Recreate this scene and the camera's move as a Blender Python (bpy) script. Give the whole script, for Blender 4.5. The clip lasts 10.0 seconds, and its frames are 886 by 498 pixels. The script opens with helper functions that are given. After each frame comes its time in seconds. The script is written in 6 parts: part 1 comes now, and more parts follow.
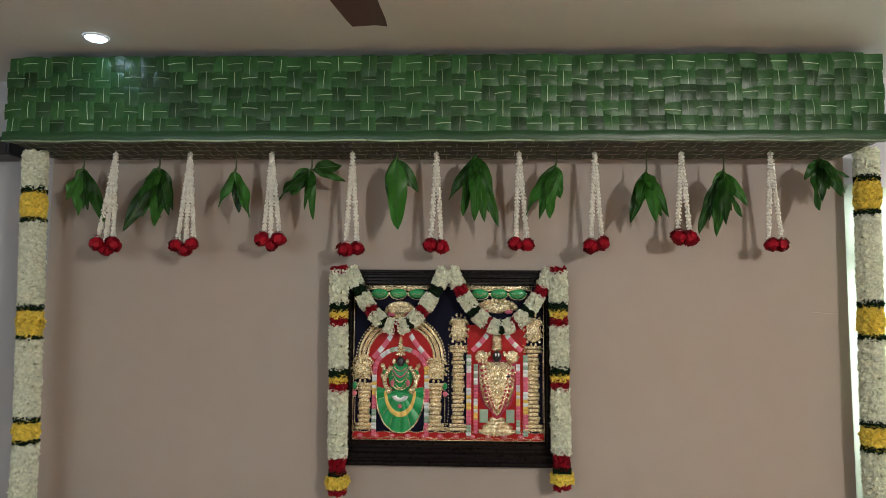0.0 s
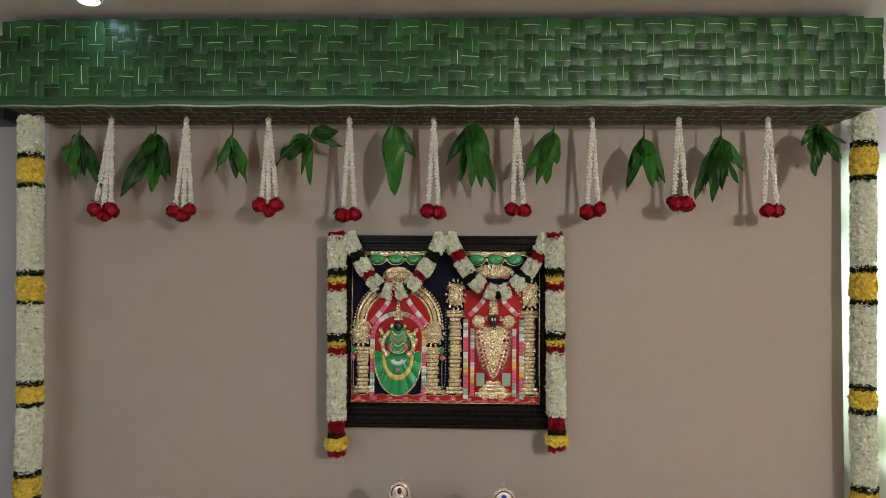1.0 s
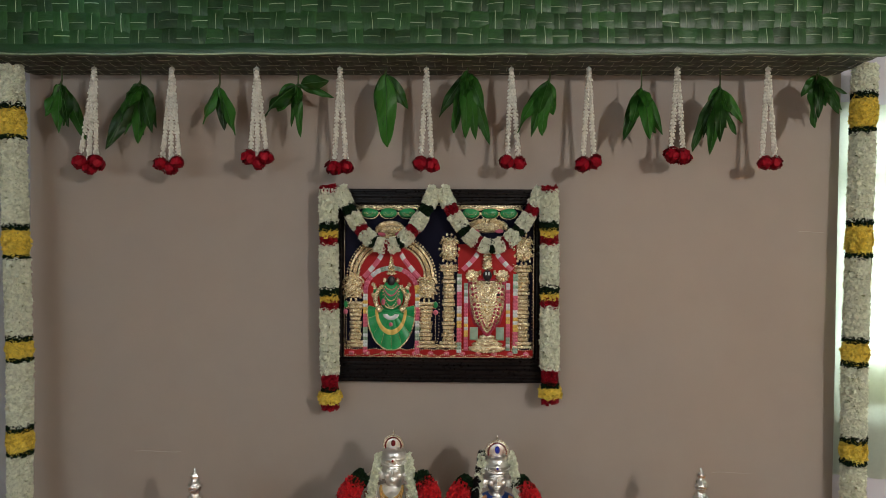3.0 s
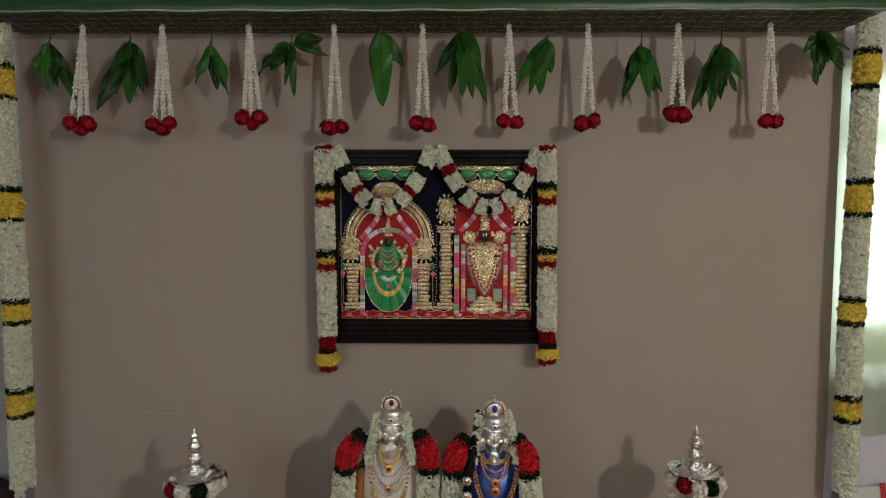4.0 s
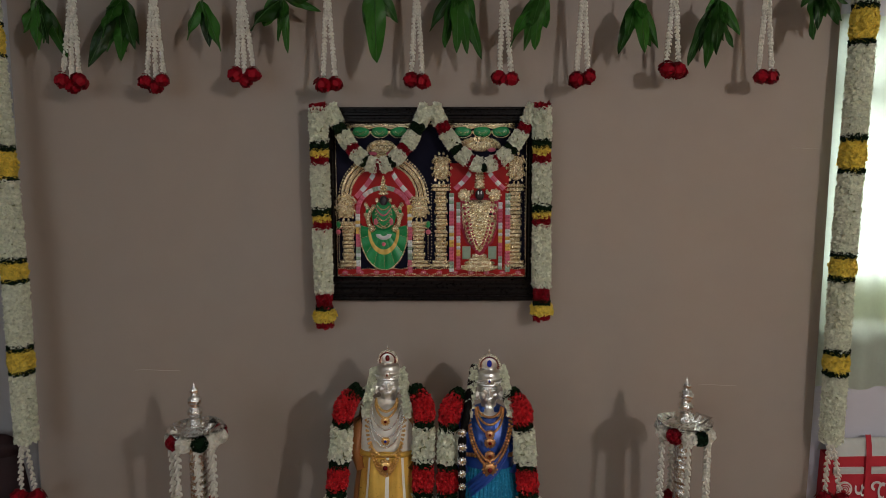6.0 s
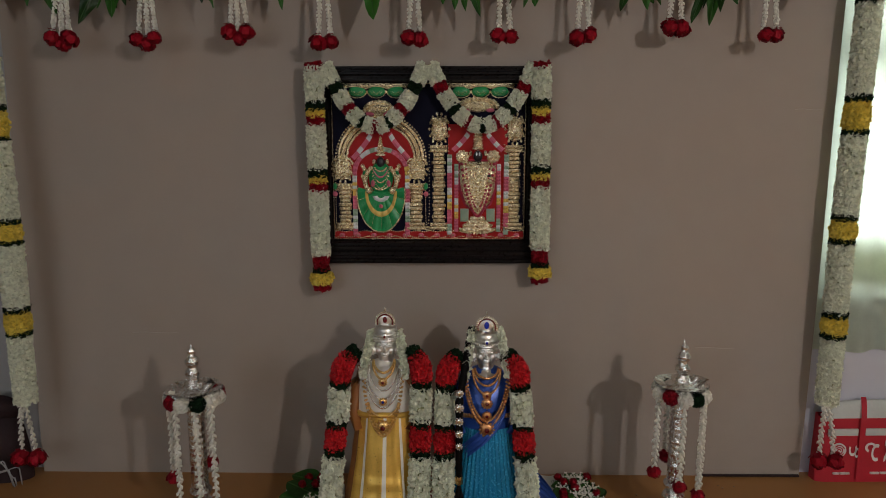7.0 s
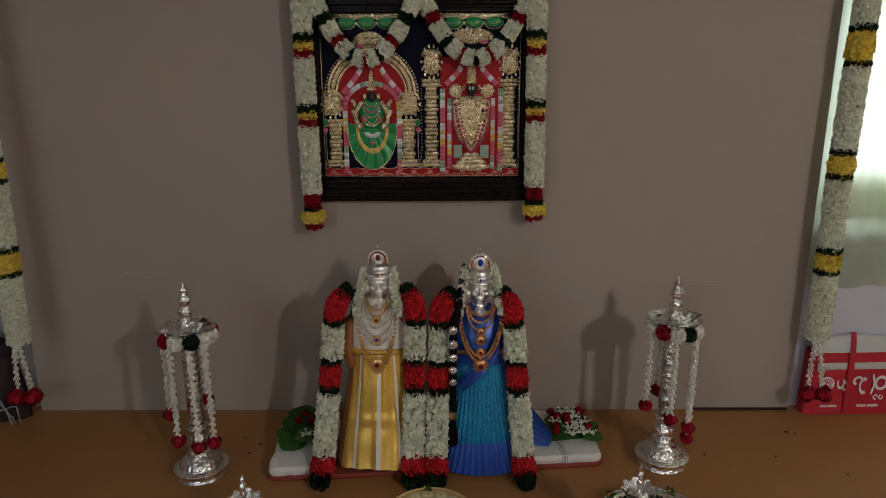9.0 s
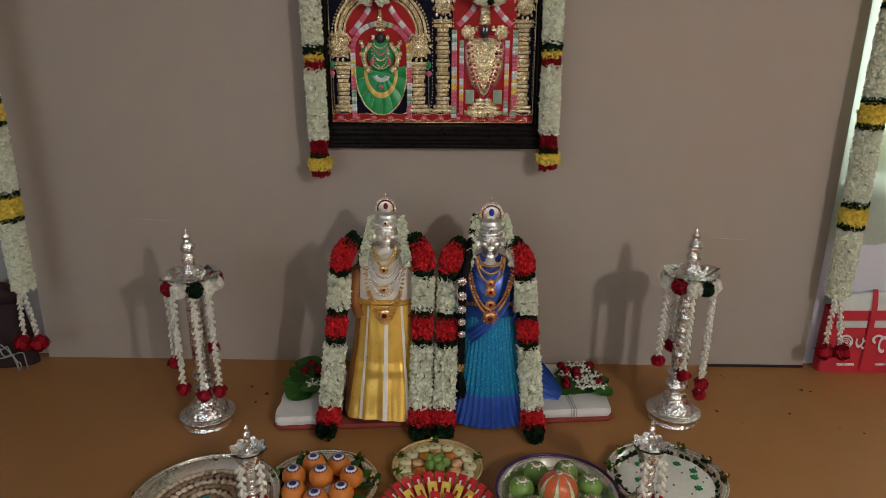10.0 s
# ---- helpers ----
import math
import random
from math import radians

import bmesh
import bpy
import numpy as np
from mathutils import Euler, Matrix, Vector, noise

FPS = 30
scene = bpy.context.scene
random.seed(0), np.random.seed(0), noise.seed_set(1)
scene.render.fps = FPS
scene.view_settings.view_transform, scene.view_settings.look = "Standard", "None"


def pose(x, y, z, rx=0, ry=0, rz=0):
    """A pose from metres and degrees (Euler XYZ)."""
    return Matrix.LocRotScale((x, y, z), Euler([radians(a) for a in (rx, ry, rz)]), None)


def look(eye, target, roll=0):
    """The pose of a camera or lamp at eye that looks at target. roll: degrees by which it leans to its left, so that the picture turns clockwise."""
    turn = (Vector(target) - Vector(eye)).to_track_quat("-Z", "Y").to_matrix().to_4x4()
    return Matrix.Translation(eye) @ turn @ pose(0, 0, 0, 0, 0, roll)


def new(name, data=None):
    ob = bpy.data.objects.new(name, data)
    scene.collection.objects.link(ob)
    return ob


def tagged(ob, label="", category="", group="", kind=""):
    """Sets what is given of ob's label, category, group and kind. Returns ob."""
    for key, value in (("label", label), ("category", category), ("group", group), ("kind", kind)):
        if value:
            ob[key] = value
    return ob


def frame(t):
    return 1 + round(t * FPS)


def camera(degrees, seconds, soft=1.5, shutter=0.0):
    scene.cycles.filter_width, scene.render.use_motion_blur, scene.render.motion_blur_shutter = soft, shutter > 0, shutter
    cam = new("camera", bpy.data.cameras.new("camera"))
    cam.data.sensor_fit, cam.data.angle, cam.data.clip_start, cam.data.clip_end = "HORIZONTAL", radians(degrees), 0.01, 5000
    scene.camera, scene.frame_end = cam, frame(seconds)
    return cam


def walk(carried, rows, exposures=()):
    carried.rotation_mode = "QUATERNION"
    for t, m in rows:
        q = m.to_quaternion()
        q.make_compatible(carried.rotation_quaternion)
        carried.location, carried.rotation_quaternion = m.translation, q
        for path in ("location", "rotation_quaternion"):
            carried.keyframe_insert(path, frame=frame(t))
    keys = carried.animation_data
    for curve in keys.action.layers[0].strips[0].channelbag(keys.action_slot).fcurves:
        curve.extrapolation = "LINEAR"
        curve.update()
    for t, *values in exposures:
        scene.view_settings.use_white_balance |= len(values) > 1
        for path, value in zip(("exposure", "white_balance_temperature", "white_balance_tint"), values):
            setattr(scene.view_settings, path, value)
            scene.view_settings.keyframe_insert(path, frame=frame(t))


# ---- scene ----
cam = camera(66.5, 10.0, 0.4)
PATH = [
    (0, (0.056, -2.642, 1.467), (-0.011, -0.652, 1.654), 0.4),
    (0.5, (0.062, -2.634, 1.463), (-0.001, -0.638, 1.581), 0.3),
    (1, (0.06, -2.655, 1.466), (-0.001, -0.658, 1.552), 0.4),
    (1.5, (0.057, -2.628, 1.448), (-0.002, -0.63, 1.506), 0.6),
    (2, (0.054, -2.623, 1.446), (0.0, -0.624, 1.469), 0.6),
    (3.5, (0.061, -2.62, 1.425), (0.026, -0.621, 1.358), 0.2),
    (4, (0.062, -2.608, 1.414), (0.028, -0.612, 1.29), 0.1),
    (4.5, (0.066, -2.604, 1.405), (0.034, -0.61, 1.254), 0.1),
    (5, (0.072, -2.602, 1.396), (0.04, -0.611, 1.213), 0.2),
    (5.5, (0.07, -2.625, 1.391), (0.044, -0.635, 1.193), -0.1),
    (7, (0.079, -2.609, 1.358), (0.053, -0.634, 1.042), 0.0),
    (7.5, (0.084, -2.589, 1.344), (0.074, -0.623, 0.975), 0.1),
    (8, (0.086, -2.587, 1.342), (0.08, -0.63, 0.93), -0.1),
    (8.5, (0.085, -2.59, 1.333), (0.081, -0.638, 0.896), -0.2),
    (9, (0.081, -2.585, 1.33), (0.073, -0.643, 0.851), -0.2),
    (9.5, (0.081, -2.552, 1.306), (0.054, -0.634, 0.742), -0.4),
    (10, (0.086, -2.524, 1.289), (0.045, -0.618, 0.686), 0.2),
]

EXPOSURES = [(0.0, 0.18, 6500, 9), (0.6, 0.14, 6500, 9), (1.2, 0.08, 6500, 9), (1.6, -0.06, 6500, 9.5), (2.0, -0.09, 6500, 9.5), (3.5, -0.27, 6500, 9.5), (4.0, -0.46, 6500, 10), (4.5, -0.54, 6500, 11.5), (7.5, -0.79, 6500, 13), (8.0, -0.77, 6500, 13), (8.5, -0.88, 6500, 14), (9.0, -0.93, 6500, 14), (9.5, -0.63, 6500, 12.5), (10.0, -0.30, 6500, 11.5)]
walk(cam, [(t, look(eye, target, roll)) for t, eye, target, roll in PATH], EXPOSURES)

# ---- light ----
world = bpy.data.worlds.new("world")
scene.world = world
world.use_nodes = True
wn = world.node_tree
sky = wn.nodes.new("ShaderNodeTexSky")
sky.sky_type, sky.sun_disc = "NISHITA", False
sky.sun_elevation, sky.sun_rotation = radians(40), radians(60)
wn.links.new(sky.outputs["Color"], wn.nodes["Background"].inputs["Color"])
wn.nodes["Background"].inputs["Strength"].default_value = 0.05


def lamp(name, kind, m, energy, color, size=0.1, size_y=None):
    data = bpy.data.lights.new(name, kind)
    data.energy, data.color = energy, color
    if kind == "AREA":
        data.size = size
        if size_y:
            data.shape, data.size_y = "RECTANGLE", size_y
    else:
        data.shadow_soft_size = size
    ob = new(name, data)
    ob.matrix_world = m
    return ob


BULB = (1.88, -4.0, 2.16)
lamp("bulb_light", "POINT", pose(*BULB), 176, (1.0, 0.955, 0.895), 0.05)
# the recessed ceiling lights: the first is real, the last two are unseen additions
DOWNLIGHTS = [(-1.228, -0.417), (-1.31, -2.9), (1.9, -2.9)]
for dx, dy in DOWNLIGHTS:
    lamp("downlight_light", "AREA", pose(dx, dy, 2.392), 0.12, (0.45, 0.68, 1.0), 0.06)


# ---- materials ----
def mat(name, col, rough=0.6, metal=0.0, var=0.15, scale=25.0, bump=0.15, bscale=180.0, rnd=0.0, isle=0.0,
        col2=None, trans=0.0, coat=0.0, dist=0.002, stretch=(1, 1, 1), spec=0.5, cell=0.0):
    """Colour with grain at two scales, relief, and a change from piece to piece."""
    m = bpy.data.materials.new(name)
    m.use_nodes = True
    nt = m.node_tree
    N, L = nt.nodes, nt.links
    b = N["Principled BSDF"]
    b.inputs["Roughness"].default_value, b.inputs["Metallic"].default_value = rough, metal
    b.inputs["Specular IOR Level"].default_value = spec
    b.inputs["Coat Weight"].default_value = coat
    tc, mp = N.new("ShaderNodeTexCoord"), N.new("ShaderNodeMapping")
    mp.inputs["Scale"].default_value = stretch
    L.new(tc.outputs["Object"], mp.inputs["Vector"])
    n1, n2, n3 = (N.new("ShaderNodeTexNoise") for _ in range(3))
    for n, s, d in ((n1, scale, 3), (n2, scale * 7, 4), (n3, bscale, 3)):
        n.inputs["Scale"].default_value, n.inputs["Detail"].default_value = s, d
        L.new(mp.outputs["Vector"], n.inputs["Vector"])

    def math_node(op, a, c):
        k = N.new("ShaderNodeMath")
        k.operation = op
        for sock, val in zip(k.inputs, (a, c)):
            if isinstance(val, (int, float)):
                sock.default_value = val
            else:
                L.new(val, sock)
        return k.outputs[0]

    value = math_node("ADD", math_node("MULTIPLY", math_node("SUBTRACT", n1.outputs["Fac"], 0.5), var * 3.0),
                      math_node("MULTIPLY", math_node("SUBTRACT", n2.outputs["Fac"], 0.5), var * 2.0))
    if rnd:
        oi = N.new("ShaderNodeObjectInfo")
        value = math_node("ADD", value, math_node("MULTIPLY", math_node("SUBTRACT", oi.outputs["Random"], 0.5), rnd * 2))
    if isle:
        ge = N.new("ShaderNodeNewGeometry")
        value = math_node("ADD", value, math_node("MULTIPLY", math_node("SUBTRACT", ge.outputs["Random Per Island"], 0.5), isle * 2))
    value = math_node("ADD", value, 1.0)
    hsv = N.new("ShaderNodeHueSaturation")
    hsv.inputs["Color"].default_value = (*col, 1)
    if col2:
        mix = N.new("ShaderNodeMix")
        mix.data_type = "RGBA"
        mix.inputs["A"].default_value, mix.inputs["B"].default_value = (*col, 1), (*col2, 1)
        ramp = N.new("ShaderNodeMapRange")
        ramp.inputs["From Min"].default_value, ramp.inputs["From Max"].default_value = 0.4, 0.65
        L.new(n1.outputs["Fac"], ramp.inputs["Value"])
        L.new(ramp.outputs["Result"], mix.inputs["Factor"])
        L.new(mix.outputs["Result"], hsv.inputs["Color"])
    L.new(value, hsv.inputs["Value"])
    L.new(hsv.outputs["Color"], b.inputs["Base Color"])
    rr = math_node("ADD", math_node("MULTIPLY", math_node("SUBTRACT", n2.outputs["Fac"], 0.5), 0.25), rough)
    L.new(rr, b.inputs["Roughness"])
    if bump:
        bp = N.new("ShaderNodeBump")
        bp.inputs["Strength"].default_value, bp.inputs["Distance"].default_value = bump, dist
        if cell:
            vo = N.new("ShaderNodeTexVoronoi")
            vo.feature, vo.inputs["Scale"].default_value = "SMOOTH_F1", cell
            L.new(mp.outputs["Vector"], vo.inputs["Vector"])
            L.new(math_node("SUBTRACT", math_node("MULTIPLY", n3.outputs["Fac"], 0.5), vo.outputs["Distance"]), bp.inputs["Height"])
        else:
            L.new(n3.outputs["Fac"], bp.inputs["Height"])
        L.new(bp.outputs["Normal"], b.inputs["Normal"])
    if trans:
        tr, ms = N.new("ShaderNodeBsdfTranslucent"), N.new("ShaderNodeMixShader")
        L.new(hsv.outputs["Color"], tr.inputs["Color"])
        ms.inputs["Fac"].default_value = trans
        L.new(b.outputs["BSDF"], ms.inputs[1])
        L.new(tr.outputs["BSDF"], ms.inputs[2])
        L.new(ms.outputs["Shader"], N["Material Output"].inputs["Surface"])
    return m


def glow(name, col, strength):
    m = bpy.data.materials.new(name)
    m.use_nodes = True
    b = m.node_tree.nodes["Principled BSDF"]
    b.inputs["Base Color"].default_value = (*col, 1)
    b.inputs["Emission Color"].default_value, b.inputs["Emission Strength"].default_value = (*col, 1), strength
    return m


BOARD = mat("board_paper", (0.388, 0.322, 0.276), 0.75, var=0.045, scale=1.3, col2=(0.368, 0.318, 0.282), bump=0.12, bscale=90, spec=0.25)
FLOOR = mat("floor_laminate", (0.35, 0.168, 0.058), 0.42, var=0.05, scale=4, bump=0.06, bscale=150, spec=0.25)
PAINT = mat("grey_wall_paint", (0.42, 0.42, 0.44), 0.7, var=0.03, scale=3, bump=0.15, bscale=160)
PALE = mat("pale_wall_paint", (0.62, 0.62, 0.70), 0.7, var=0.03, scale=3, bump=0.15, bscale=160)
ROOM = mat("warm_wall_paint", (0.30, 0.28, 0.25), 0.7, var=0.03, scale=3, bump=0.15, bscale=160)
CREASE = mat("pale_crease", (0.52, 0.44, 0.38), 0.7, var=0.05)
CEIL = mat("ceiling_paint", (0.72, 0.76, 0.76), 0.75, var=0.03, scale=2, bump=0.1, bscale=120)
LEAF = mat("palm_leaf", (0.012, 0.060, 0.013), 0.36, var=0.30, scale=14, bump=0.35, bscale=60, rnd=0.42, stretch=(4, 1, 0.8),
           col2=(0.024, 0.078, 0.020), spec=0.4)
RIB = mat("leaf_rib", (0.25, 0.33, 0.21), 0.45, var=0.35, scale=30, rnd=0.6)
TRIM = mat("leaf_trim", (0.014, 0.062, 0.018), 0.36, var=0.15, scale=10, bump=0.3, bscale=200)
# dry leaf, its colour also darkened to stand for shade under the canopy
DRY_SHADED = mat("shaded_underside_leaf", (0.034, 0.036, 0.016), 0.5, var=0.3, scale=20, isle=0.35, col2=(0.024, 0.042, 0.016))
UNDERRIB = mat("underside_rib", (0.52, 0.52, 0.38), 0.5, var=0.2)
MANGO = mat("mango_leaf", (0.020, 0.085, 0.010), 0.40, var=0.2, scale=30, bump=0.5, bscale=120, rnd=0.6, spec=0.28)
VEIN = mat("mango_midrib", (0.035, 0.11, 0.022), 0.45)
TWIG = mat("twig", (0.06, 0.08, 0.03), 0.7)
JASMINE = mat("jasmine", (0.95, 0.93, 0.86), 0.6, var=0.12, scale=60, isle=0.1, trans=0.3, bump=0)
# green-grey garland core, coloured dark for the shade in gaps between petals
CORE_SHADE = mat("flower_core_shade", (0.34, 0.37, 0.20), 0.8, var=0.25, scale=60, bump=0)
TUBEROSE = mat("tuberose", (0.86, 0.88, 0.74), 0.6, var=0.12, scale=60, isle=0.15, trans=0.3, bump=0)
YELLOW = mat("yellow_chrysanthemum", (0.80, 0.61, 0.09), 0.6, var=0.12, scale=40, isle=0.2, trans=0.1, bump=0)
ROSE = mat("rose_petal", (0.25, 0.0035, 0.012), 0.55, var=0.2, scale=50, isle=0.35, bump=0.1, spec=0.15)
CARNATION = mat("carnation_petal", (0.55, 0.016, 0.022), 0.55, var=0.18, scale=50, isle=0.35, bump=0, spec=0.2)
BAND = mat("dark_green_band", (0.007, 0.020, 0.008), 0.8, var=0.3, scale=60, isle=0.4, bump=0, spec=0.1)
BLACKWOOD = mat("black_lacquered_wood", (0.008, 0.006, 0.006), 0.3, var=0.3, scale=12, bump=0.1, bscale=90, spec=0.12)
NAVY = mat("navy_panel", (0.005, 0.005, 0.016), 0.5, var=0.1, scale=20, spec=0.06)
GOLD = mat("embossed_gold", (0.92, 0.80, 0.55), 0.25, 0.95, var=0.25, scale=60, bump=1.0, bscale=160, dist=0.005, cell=150)
CRIMSON = mat("crimson_paint", (0.36, 0.014, 0.014), 0.5, var=0.1, scale=30, spec=0.15)
PINK = mat("pink_paint", (0.62, 0.13, 0.21), 0.45, var=0.15, scale=50)
WHITEP = mat("white_paint", (0.68, 0.72, 0.74), 0.45, var=0.1, scale=50)
GREENP = mat("emerald_paint", (0.009, 0.29, 0.085), 0.3, var=0.15, scale=40)
YELLOWP = mat("yellow_paint", (0.72, 0.5, 0.12), 0.45, var=0.1, scale=50)
SAGE = mat("sage_paint", (0.30, 0.42, 0.32), 0.45, var=0.15, scale=50)
MAGENTA = mat("deep_pink_paint", (0.42, 0.03, 0.07), 0.4, var=0.15, scale=50)
DARKP = mat("dark_paint", (0.02, 0.015, 0.02), 0.35)
SILVER = mat("chased_silver", (0.94, 0.94, 0.94), 0.17, 1.0, var=0.08, scale=40, bump=0.6, bscale=140, dist=0.008, cell=85)
POLISHED = mat("polished_silver", (0.92, 0.91, 0.89), 0.2, 1.0, var=0.05, scale=40, bump=0.35, bscale=70, dist=0.006)
MASK = mat("soft_silver", (0.93, 0.92, 0.90), 0.34, 1.0, var=0.06, scale=60, bump=0.12, bscale=160, dist=0.003)
SILK_GOLD = mat("gold_silk", (0.74, 0.46, 0.09), 0.32, 0.5, var=0.12, scale=25, bump=0.15, bscale=260)
SILK_WHITE = mat("white_silk", (0.82, 0.79, 0.72), 0.45, var=0.08, scale=25, bump=0.15, bscale=260)
SILK_RUST = mat("rust_cloth", (0.32, 0.12, 0.03), 0.5, var=0.1, scale=25)
SILK_TEAL = mat("teal_silk", (0.010, 0.25, 0.46), 0.25, 0.35, var=0.15, scale=20, bump=0.15, bscale=260)
SILK_BLUE = mat("blue_silk", (0.025, 0.085, 0.40), 0.32, 0.2, var=0.2, scale=30, bump=0.15, bscale=260)
JEWEL_GOLD = mat("jewellery_gold", (0.85, 0.55, 0.22), 0.28, 1.0, var=0.1, scale=80, isle=0.15)
PALEGOLD = mat("pale_gold", (0.90, 0.83, 0.72), 0.25, 1.0, var=0.1, scale=80, isle=0.2)
ROSE_GOLD = mat("rose_gold", (0.70, 0.36, 0.16), 0.32, 1.0, var=0.1, scale=80, isle=0.2)
RUBY = mat("ruby", (0.16, 0.004, 0.008), 0.1, coat=0.5)
SAPPHIRE = mat("sapphire", (0.01, 0.03, 0.45), 0.1, coat=0.5)
HAIR = mat("black_hair", (0.005, 0.004, 0.004), 0.6, bump=0.6, bscale=250, spec=0.1)
TOWEL = mat("white_cotton", (0.72, 0.72, 0.70), 0.85, var=0.06, scale=20, bump=0.3, bscale=350)
REDCLOTH = mat("red_border_cloth", (0.24, 0.035, 0.022), 0.75, var=0.15, scale=40, bump=0.3, bscale=350)
ORANGE = mat("orange_peel", (0.66, 0.21, 0.03), 0.34, var=0.08, scale=20, bump=0.5, bscale=320)
GUAVA = mat("green_fruit", (0.17, 0.30, 0.06), 0.4, var=0.15, scale=15, bump=0.2)
BLUEDOT = mat("blue_foil", (0.02, 0.035, 0.25), 0.35)
CREAM = mat("cream_slice", (0.70, 0.64, 0.38), 0.55, var=0.1, scale=40, isle=0.1)
NUT = mat("cashew", (0.62, 0.48, 0.36), 0.55, var=0.12, scale=60, isle=0.2)
RAISIN = mat("raisin", (0.30, 0.19, 0.12), 0.5, var=0.2, scale=60, isle=0.2)
TEALP = mat("teal_bead", (0.03, 0.36, 0.38), 0.35)
RICE = mat("white_rice", (0.74, 0.73, 0.68), 0.7, var=0.08, scale=60, bump=0.7, bscale=330)
WICKER = mat("gilt_rim", (0.62, 0.46, 0.22), 0.5, 0.3, var=0.2, scale=60, bump=0.6)
PURPLE = mat("purple_rim", (0.07, 0.03, 0.12), 0.35, 0.5)
WRAP = mat("red_wrapper", (0.55, 0.02, 0.03), 0.3, var=0.1, scale=30, bump=0.3, bscale=90)
WRAP2 = mat("yellow_wrapper", (0.72, 0.55, 0.10), 0.32, var=0.1, scale=30, bump=0.3, bscale=90)
PRINT = mat("white_print", (0.78, 0.76, 0.74), 0.5, var=0.04)
BAGRED = mat("red_bag_fabric", (0.50, 0.018, 0.035), 0.6, var=0.08, scale=15, bump=0.3, bscale=400)
BAGGREY = mat("grey_bag_fabric", (0.58, 0.60, 0.58), 0.65, var=0.06, scale=15, bump=0.3, bscale=400)
MAROON = mat("maroon_fabric", (0.022, 0.006, 0.008), 0.75, var=0.2, scale=20, bump=0.3)
CABLE = mat("grey_cable", (0.35, 0.35, 0.36), 0.5)
BLACKP = mat("black_plastic", (0.012, 0.012, 0.018), 0.4)
FANBROWN = mat("brown_fan_enamel", (0.075, 0.018, 0.012), 0.32, var=0.1, scale=10, bump=0)
CURTAIN = mat("sheer_curtain", (0.70, 0.76, 0.66), 0.8, var=0.06, scale=12, bump=0.2, bscale=300, trans=0.7)
OLIVE = mat("olive_cloth", (0.36, 0.37, 0.24), 0.85, var=0.12, scale=14, bump=0.2, bscale=300, trans=0.22)
BEIGE = mat("beige_window_bar", (0.46, 0.43, 0.36), 0.5, var=0.05)
WHITEFR = mat("white_enamel", (0.75, 0.75, 0.75), 0.4, var=0.03)
DAY = glow("daylight", (0.90, 1.0, 0.95), 5.7)
# glow behind the added rear opening, a fill light out of view
REAR_FILL = glow("rear_fill_glow", (0.81, 0.93, 1.0), 4.2)
LED = glow("led_diffuser", (0.66, 0.84, 1.0), 9.0)
BULBM = glow("bulb_glass", (1.0, 0.93, 0.82), 12.0)
GLASS = bpy.data.materials.new("window_glass")
GLASS.use_nodes = True
GLASS.node_tree.nodes["Principled BSDF"].inputs["Transmission Weight"].default_value = 1.0
GLASS.node_tree.nodes["Principled BSDF"].inputs["Roughness"].default_value = 0.02
rng = random.Random(7)


# ---- building ----
def ortho(n):
    n = Vector(n).normalized()
    a = Vector((0, 0, 1)) if abs(n.z) < 0.9 else Vector((1, 0, 0))
    s = n.cross(a).normalized()
    return n, s, n.cross(s)


